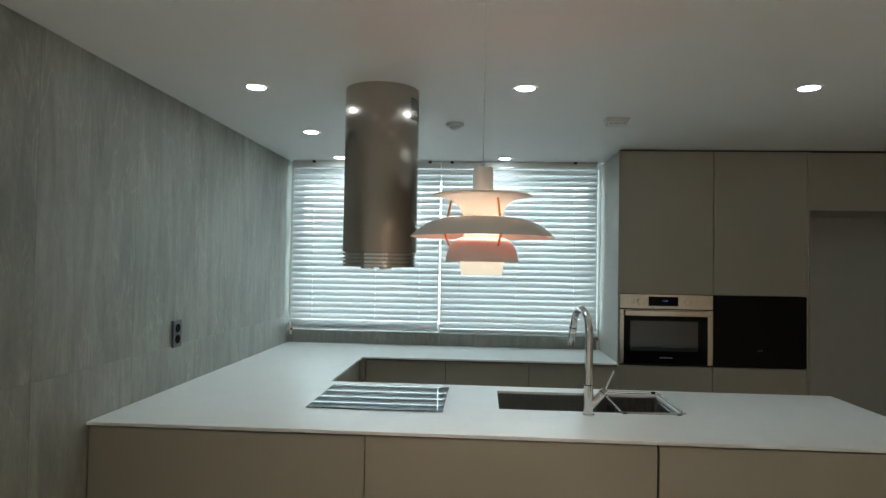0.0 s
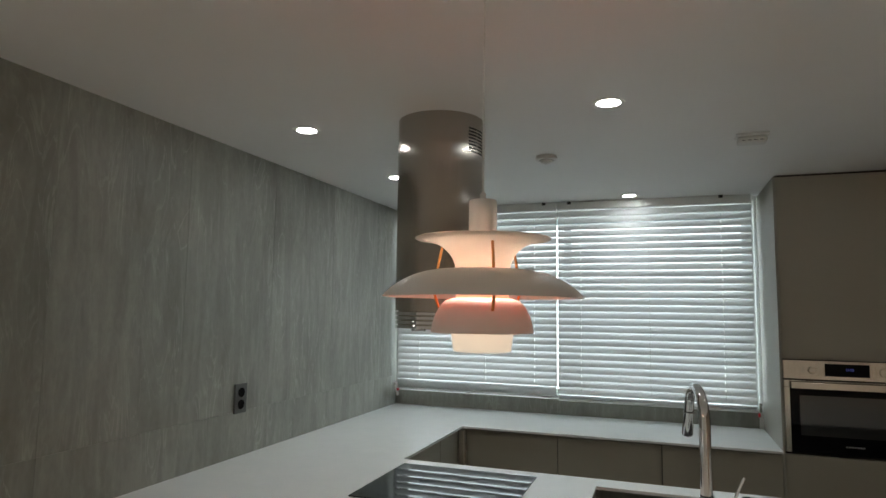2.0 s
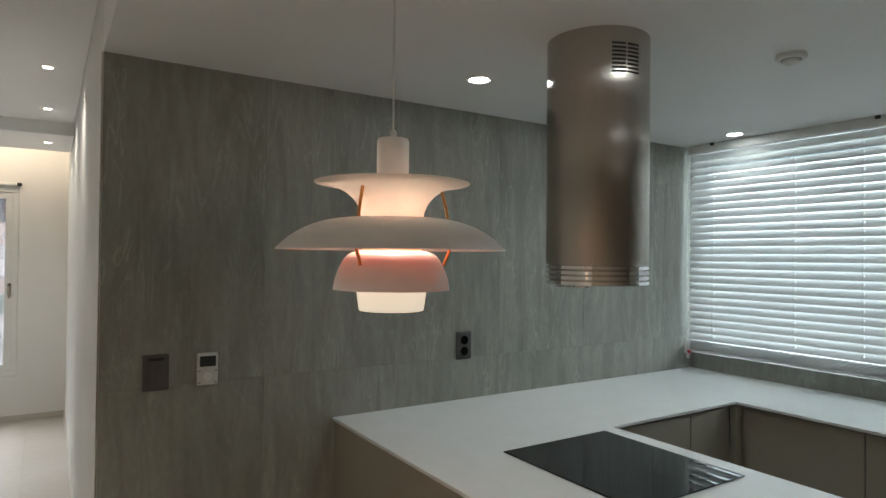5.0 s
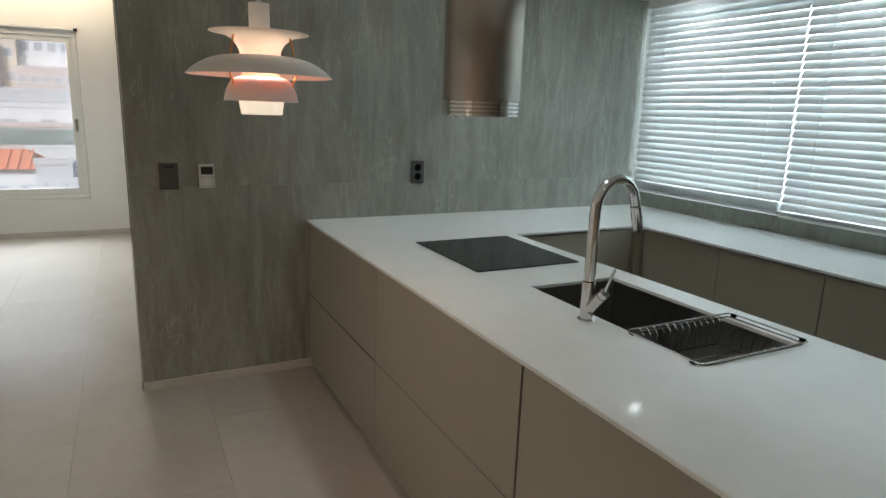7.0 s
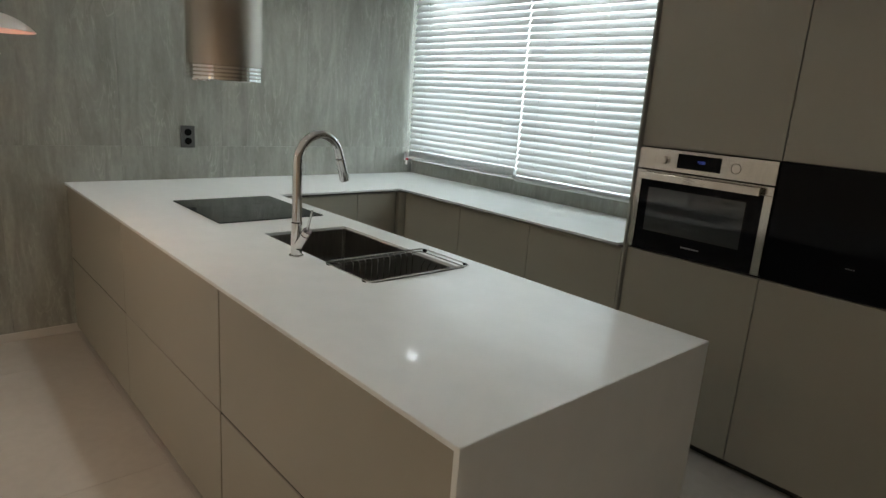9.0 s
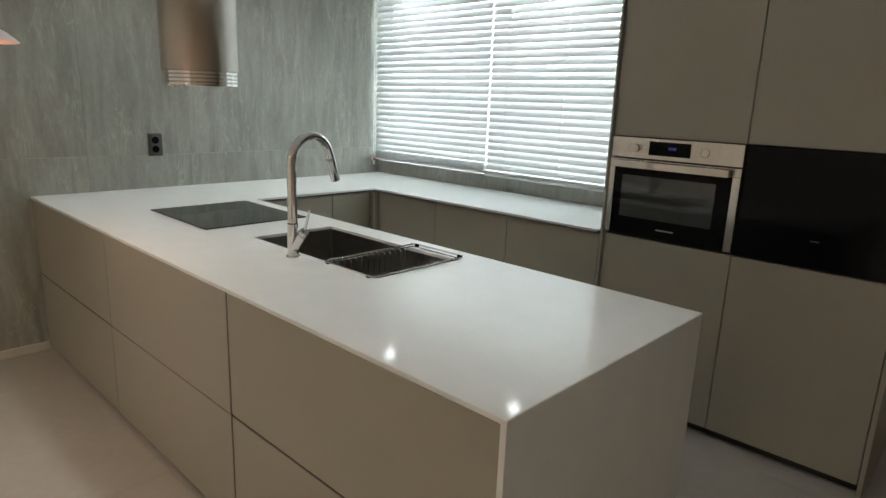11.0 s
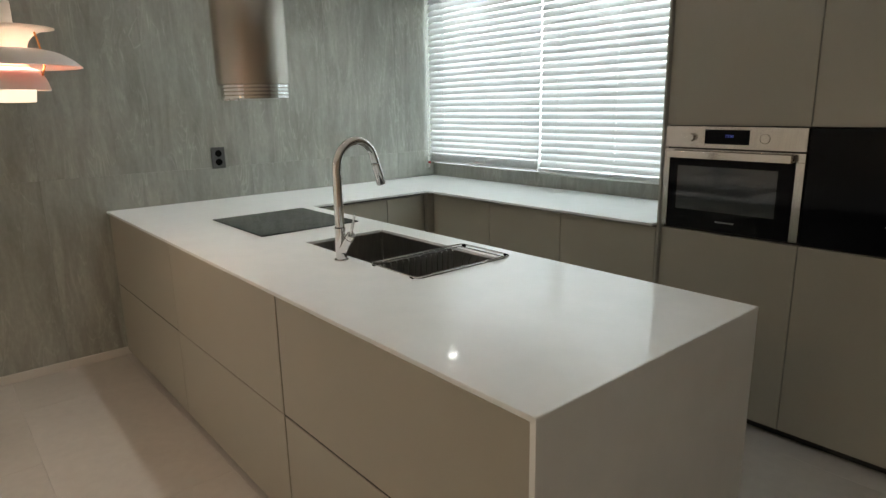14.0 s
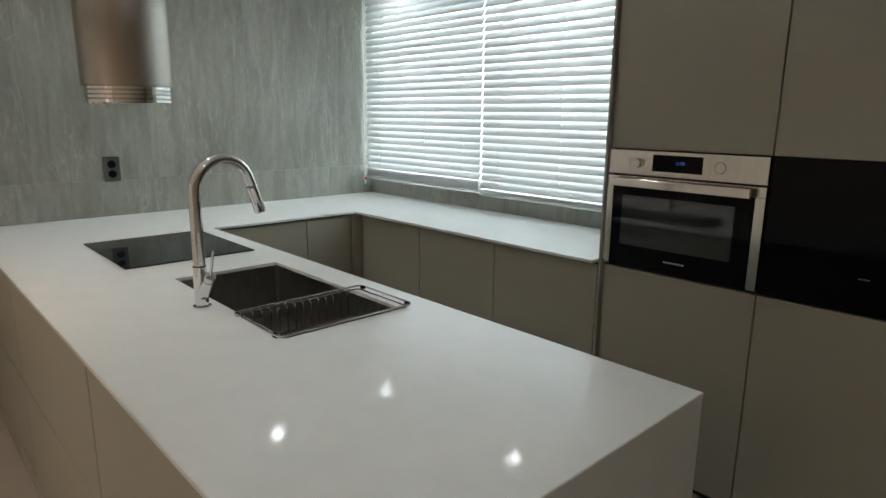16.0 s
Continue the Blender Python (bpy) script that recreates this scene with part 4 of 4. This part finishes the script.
# ---- switches and sockets on the tiled wall ----
out = thing("wall_socket", (0.0, 0.680, 1.148), "dark grey double wall socket on the tiled wall", "socket")
part("plate", box(0.0005, 0.010, 0.638, 0.722, 1.080, 1.214, 0.002), SOCKET_GREY, out)
for z in (1.174, 1.120):
    part("socket_cup", lathe([(0.0215, 0), (0.0215, 0.003), (0.019, 0.0032), (0.001, 0.0005)], 0, 0, 32, m=pose(0.0098, 0.680, z, 0, 90, 0)), SOCKET_BLACK, out, smooth=True)
sw = thing("light_switch", (0.0, -0.700, 1.142), "dark grey rocker light switch on the tiled wall", "switch")
part("plate", box(0.0005, 0.008, -0.746, -0.656, 1.075, 1.209, 0.002), SWITCH_GREY, sw)
for k in range(2):
    part("rocker", box(0.0082, 0.011, -0.727 + k * 0.028, -0.701 + k * 0.028, 1.092, 1.180, 0.001), SWITCH_GREY, sw)
part("marker", box(0.0082, 0.0095, -0.727, -0.673, 1.186, 1.196), DARK, sw)
th = thing("thermostat", (0.0, -0.520, 1.139), "white heating thermostat with a small dark display", "thermostat")
part("case", box(0.0005, 0.017, -0.558, -0.482, 1.080, 1.203, 0.003, seg=2), THERMO, th)
part("display", box(0.0168, 0.0178, -0.549, -0.490, 1.151, 1.191), LCD, th)
part("dial", lathe([(0.017, 0), (0.017, 0.0012), (0.0155, 0.002), (0.001, 0.002)], 0, 0, 28, m=pose(0.0165, -0.520, 1.113, 0, 90, 0)), WHITE_PLASTIC, th, smooth=True)
for y, z in ((-0.55, 1.135), (-0.49, 1.135), (-0.55, 1.09), (-0.49, 1.09)):
    part("button", box(0.0168, 0.0182, y - 0.005, y + 0.005, z - 0.003, z + 0.003), GREY_PRINT, th)
part("indicator", box(0.0168, 0.0178, -0.481, -0.477, 1.195, 1.199), DARK, th)


# ---- living room window and the view ----
win = thing("window_2", (WEST - 0.1, -2.8, WZ0), "wide white plastic window with sliding sashes", "window", kind="structure")
part("window_frame", frame_bars("x", WEST - 0.17, 0.16, WY0 + 0.002, WY1 - 0.002, WZ0 + 0.002, WZ1 - 0.002, 0.045), PVC, win)
edges = [(-2.262, -1.325, -0.075), (-3.28, -2.217, -0.125), (-4.305, -3.24, -0.075)]
for y0, y1, dx in edges:
    part("sash", frame_bars("x", WEST + dx, 0.045, y0, y1, WZ0 + 0.047, WZ1 - 0.047, 0.060 if dx > -0.1 else 0.07, 0.003), PVC, win)
    p = part("pane", box(WEST + dx + 0.018, WEST + dx + 0.026, y0 + 0.058, y1 - 0.058, WZ0 + 0.105, WZ1 - 0.105), GLASS, win)
    p.visible_shadow = False
part("gasket", box(WEST - 0.050, WEST - 0.044, -2.2035, -2.189, WZ0 + 0.108, WZ1 - 0.108), DARK, win, "black rubber gasket")
h = part("handle_plate", box(WEST - 0.029, WEST - 0.018, -1.362, -1.334, 1.17, 1.29, 0.004), OVEN_STEEL, win)
part("handle_lever", box(WEST - 0.018, WEST + 0.012, -1.356, -1.340, 1.15, 1.26, 0.005), OVEN_STEEL, win)
part("window_sill", box(WEST - 0.008, WEST + 0.012, WY0, WY1, WZ0 - 0.045, WZ0 - 0.004, 0.003), PVC, win)
scr = part("insect_screen", box(WEST - 0.172, WEST - 0.171, -2.75, -1.40, WZ0 + 0.06, WZ1 - 0.06), SCREEN, win, "fine pale insect screen that also veils the view with haze")
scr.visible_shadow = False

rail = thing("blind_headrail", (WEST + 0.03, -2.8, 2.20), "thin white blind rail above the living room window", "blind rail")
part("rail", box(WEST + 0.001, WEST + 0.035, -4.3, -1.30, 2.205, 2.232, 0.003), PVC, rail)
part("end_cap", box(WEST + 0.001, WEST + 0.037, -1.298, -1.262, 2.204, 2.233, 0.002), DARK, rail)

GREEN = grain(material("frosted_green_glass", (0.36, 0.41, 0.38), 0.4), 3.0, (0.36, 0.41, 0.385), (0.40, 0.45, 0.42), 0.0)
rail2 = thing("balcony_panel", (WEST - 0.6, -2.8, 1.0), "grey-green panel of the railing outside the window", "railing")
part("panel", box(WEST - 0.36, WEST - 0.34, -4.6, -1.24, 0.982, 1.163, 0.003), GREEN, rail2)
for y in (-4.58, -1.25):
    part("bracket", box(WEST - 0.345, WEST - 0.25, y - 0.01, y + 0.01, 1.09, 1.12), PVC, rail2)

GROUND = grain(material("asphalt_far", (0.06, 0.06, 0.06), 0.9), 0.3, (0.05, 0.05, 0.05), (0.08, 0.08, 0.08), 0.0)
structure("ground", box(-900, 600, -700, 700, -9.2, -9.0), GROUND, "distant grey street ground seen from the window")
# outdoor walls and panes are paled, which puts the haze into their colours
WHITE_WALL = grain(material("white_plaster", (0.7, 0.7, 0.7), 0.8), 0.8, (0.58, 0.60, 0.64), (0.68, 0.69, 0.73), 0.0)
GREY_WALL = grain(material("grey_plaster", (0.33, 0.34, 0.36), 0.8), 0.8, (0.46, 0.47, 0.51), (0.53, 0.54, 0.58), 0.0)
PINK_BRICK = grain(material("pale_brick", (0.42, 0.30, 0.26), 0.8), 2.0, (0.50, 0.42, 0.41), (0.57, 0.48, 0.47), 0.0)
TAN_WALL = grain(material("tan_wall", (0.50, 0.38, 0.24), 0.8), 1.0, (0.58, 0.50, 0.40), (0.64, 0.56, 0.46), 0.0)
ORANGE = grain(material("orange_roof", (0.60, 0.14, 0.05), 0.6), 3.0, (0.68, 0.24, 0.13), (0.78, 0.32, 0.19), 0.0)
PURPLE = material("mauve_wall", (0.42, 0.32, 0.40), 0.8)
HAZED_GLASS = material("hazed_window_glass", (0.36, 0.38, 0.43), 0.35)


def building(x, y, w, d, z0, z1, mat, label, rows=0, cols=0, roof=None, winw=0.9, winh=0.7, roof_h=0.9, parapet=0.0):
    """x is the face that looks at the flat; the block runs away from it."""
    b = thing("house" if roof else "building", (x - d / 2, y, -9.0), label, "building")
    part("wall", box(x - d, x, y - w / 2, y + w / 2, -9.0, z1), mat, b)
    if roof:
        bm = bmesh.new()
        e = 0.35
        v = [bm.verts.new(p) for p in ((x + e, y - w / 2 - e, z1), (x + e, y + w / 2 + e, z1), (x - d - e, y + w / 2 + e, z1), (x - d - e, y - w / 2 - e, z1), (x - d / 2, y - w / 2 + 0.6, z1 + roof_h), (x - d / 2, y + w / 2 - 0.6, z1 + roof_h))]
        for f in ((0, 1, 5, 4), (2, 3, 4, 5), (1, 2, 5), (3, 0, 4), (3, 2, 1, 0)):
            bm.faces.new([v[i] for i in f])
        part("roof", bm, roof, b)
        k = int(w / 0.5)
        bm = bmesh.new()
        for i in range(k):
            yy = y - w / 2 + (i + 0.5) * w / k
            tube([(x + e, yy, z1 + 0.05), (x - d / 2 + 0.2, yy, z1 + roof_h - 0.02)], 0.06, 5, bm)
        part("tile_rib", bm, roof, b, kind="stuff")
    else:
        part("parapet", box(x - 0.25, x + 0.06, y - w / 2 - 0.05, y + w / 2 + 0.05, z1, z1 + 0.35 + parapet), mat, b)
    for r in range(rows):
        for c in range(cols):
            yy = y - w / 2 + (c + 0.5) * w / cols
            zz = z1 - 1.1 - r * 2.7
            if zz < z0:
                continue
            wn_ = part("window", frame_bars("x", x - 0.02, 0.06, yy - winw / 2, yy + winw / 2, zz - winh / 2, zz + winh / 2, 0.08, 0), WHITE_WALL, b)
            part("pane", box(x + 0.002, x + 0.02, yy - winw / 2 + 0.08, yy + winw / 2 - 0.08, zz - winh / 2 + 0.08, zz + winh / 2 - 0.08), HAZED_GLASS, wn_)
    return b


building(-37.0, -7.0, 3.2, 5.0, -9, -2.35, WHITE_WALL, "white house with an orange tiled roof below the window", 2, 3, ORANGE, winw=0.7, winh=0.55)
building(-35.5, -4.4, 1.7, 3.0, -9, -2.0, GREY_WALL, "small grey flat-roofed house between white neighbours", 2, 2, winw=0.5, winh=0.5)
building(-36.5, -3.2, 1.1, 3.0, -9, -2.7, WHITE_WALL, "narrow white flat-roofed house with dark windows", 2, 1, winw=0.5, winh=0.6)
building(-31.0, -6.3, 1.5, 2.0, -9, -3.35, WHITE_WALL, "small white house with a red tiled roof", 1, 1, ORANGE, roof_h=0.5)
building(-31.5, -4.4, 1.4, 2.0, -9, -3.05, WHITE_WALL, "low white outbuilding with one dark window", 1, 1, winw=0.9, winh=0.4)
building(-32.5, -2.9, 1.0, 1.8, -9, -2.75, GREY_WALL, "narrow grey stair block beside the houses", 1, 1, winw=0.4, winh=0.7)
building(-42.0, -10.5, 5.0, 4.0, -9, -1.9, WHITE_WALL, "white house row further along the street", 2, 4, winw=0.7, winh=0.6)
building(-45.0, -4.5, 4.5, 4.0, -9, -1.75, WHITE_WALL, "white flat-roofed house in the second row", 2, 4, winw=0.6, winh=0.6)
building(-57.0, -9.0, 34.0, 8.0, -9, 0.65, WHITE_WALL, "long white apartment block with small windows", 1, 13, winw=1.2, winh=0.5)
building(-56.2, -9.0, 33.6, 0.7, -9, -0.85, PINK_BRICK, "pink-brown lower front of the long block", 1, 13, winw=1.3, winh=0.6)
building(-74.0, -10.0, 40.0, 6.0, -9, 2.0, GREY_WALL, "pale grey block behind the long white one", 1, 12, winw=1.4, winh=0.6)
building(-92.0, -19.0, 12.0, 8.0, -9, 16.0, GREY_WALL, "hazy grey apartment tower in the distance", 7, 6, winw=1.3, winh=1.2)
building(-90.0, -9.0, 5.6, 8.0, -9, 14.0, WHITE_WALL, "pale tower with rows of square windows", 7, 4, winw=1.0, winh=1.1)
building(-88.0, -12.6, 1.6, 6.0, -9, 13.0, TAN_WALL, "tan brick stair tower behind the long block", 5, 1, winw=0.9, winh=1.1)
building(-86.0, -14.2, 1.5, 6.0, -9, 8.0, PURPLE, "mauve painted narrow building in the distance", 3, 1)
building(-85.0, -8.2, 7.2, 6.0, -9, 4.6, PINK_BRICK, "pale pink brick block behind the white one", 2, 6, winw=0.8, winh=0.9)
building(-95.0, -3.5, 5.6, 8.0, -9, 15.0, PINK_BRICK, "brick apartment tower with stacked windows", 7, 4, winw=1.0, winh=1.1)
cables = thing("utility_pole", (-12.0, -14.2, -9.0), "concrete street pole carrying thin black overhead cables", "utility pole")
part("pole", lathe([(0.19, -9.0), (0.13, 3.6)], -12.0, -14.2, 16), GREY_WALL, cables)
for k, (z, dz) in enumerate(((3.05, 0.0), (2.86, 0.05), (2.70, -0.1))):
    pts = [(-12.0, -14 + i, z + dz * i / 14 + 0.012 * (i - 10) ** 2 * 0.4) for i in range(21)]
    part("cable", tube(pts, 0.012, 5), DARK, cables)

# ---- tiles ----
def tile_mesh(name, bm, mat):
    me = bpy.data.meshes.new(name)
    bmesh.ops.recalc_face_normals(bm, faces=bm.faces)
    bm.to_mesh(me)
    bm.free()
    me.materials.append(mat)
    return me


def lay(name, parent, x0, x1, y0, y1, z0, z1, mat, bevel=0.0006, cache={}):
    """One tile as a child of wall or floor; tiles of one size share a mesh."""
    size = (round(x1 - x0, 4), round(y1 - y0, 4), round(z1 - z0, 4), mat.name)
    if size not in cache:
        cache[size] = tile_mesh(name, box(-size[0] / 2, size[0] / 2, -size[1] / 2, size[1] / 2, -size[2] / 2, size[2] / 2, bevel), mat)
    ob = new(name, cache[size])
    ob.parent = parent
    ob.location = ((x0 + x1) / 2, (y0 + y1) / 2, (z0 + z1) / 2)
    return ob


G = 0.0005
cuts = [-0.885, -0.30, 0.30, 0.90, 1.50, 2.10, WALL_Y + 0.010]
for y0, y1 in zip(cuts, cuts[1:]):
    for z0, z1 in ((0.0, 1.088), (1.088, CEIL)):
        lay("tile", wall_west, -0.010, 0.0, y0 + G, y1 - G, z0 + G, z1 - G, CONCRETE)
for x0, x1 in ((0.001, 0.59), (0.59, 1.19), (1.19, 1.79), (1.79, 2.383)):
    lay("tile", wall_north, x0 + G, x1 - G, WALL_Y, WALL_Y + 0.011, 0.60, 0.984, CONCRETE)
row, y = 0, -0.59 * 8
while y < WALL_Y - 0.01:
    shift = -0.15 + (0.6 if row % 2 else 0.0)
    x = shift - 1.2 * 5
    while x < EAST:
        a, b, y1 = max(x, WEST), min(x + 1.2, EAST), min(y + 0.59, WALL_Y)
        if y >= -0.89:
            a = max(a, -0.011)
        elif y1 > -0.885 and b < 0.3:
            y1 = -0.885
        if b - a > 0.02:
            lay("tile", floor, a + G, b - G, max(y, SOUTH) + G, y1 - G, -0.010, 0.0, FLOOR)
        x += 1.2
    y += 0.59
    row += 1
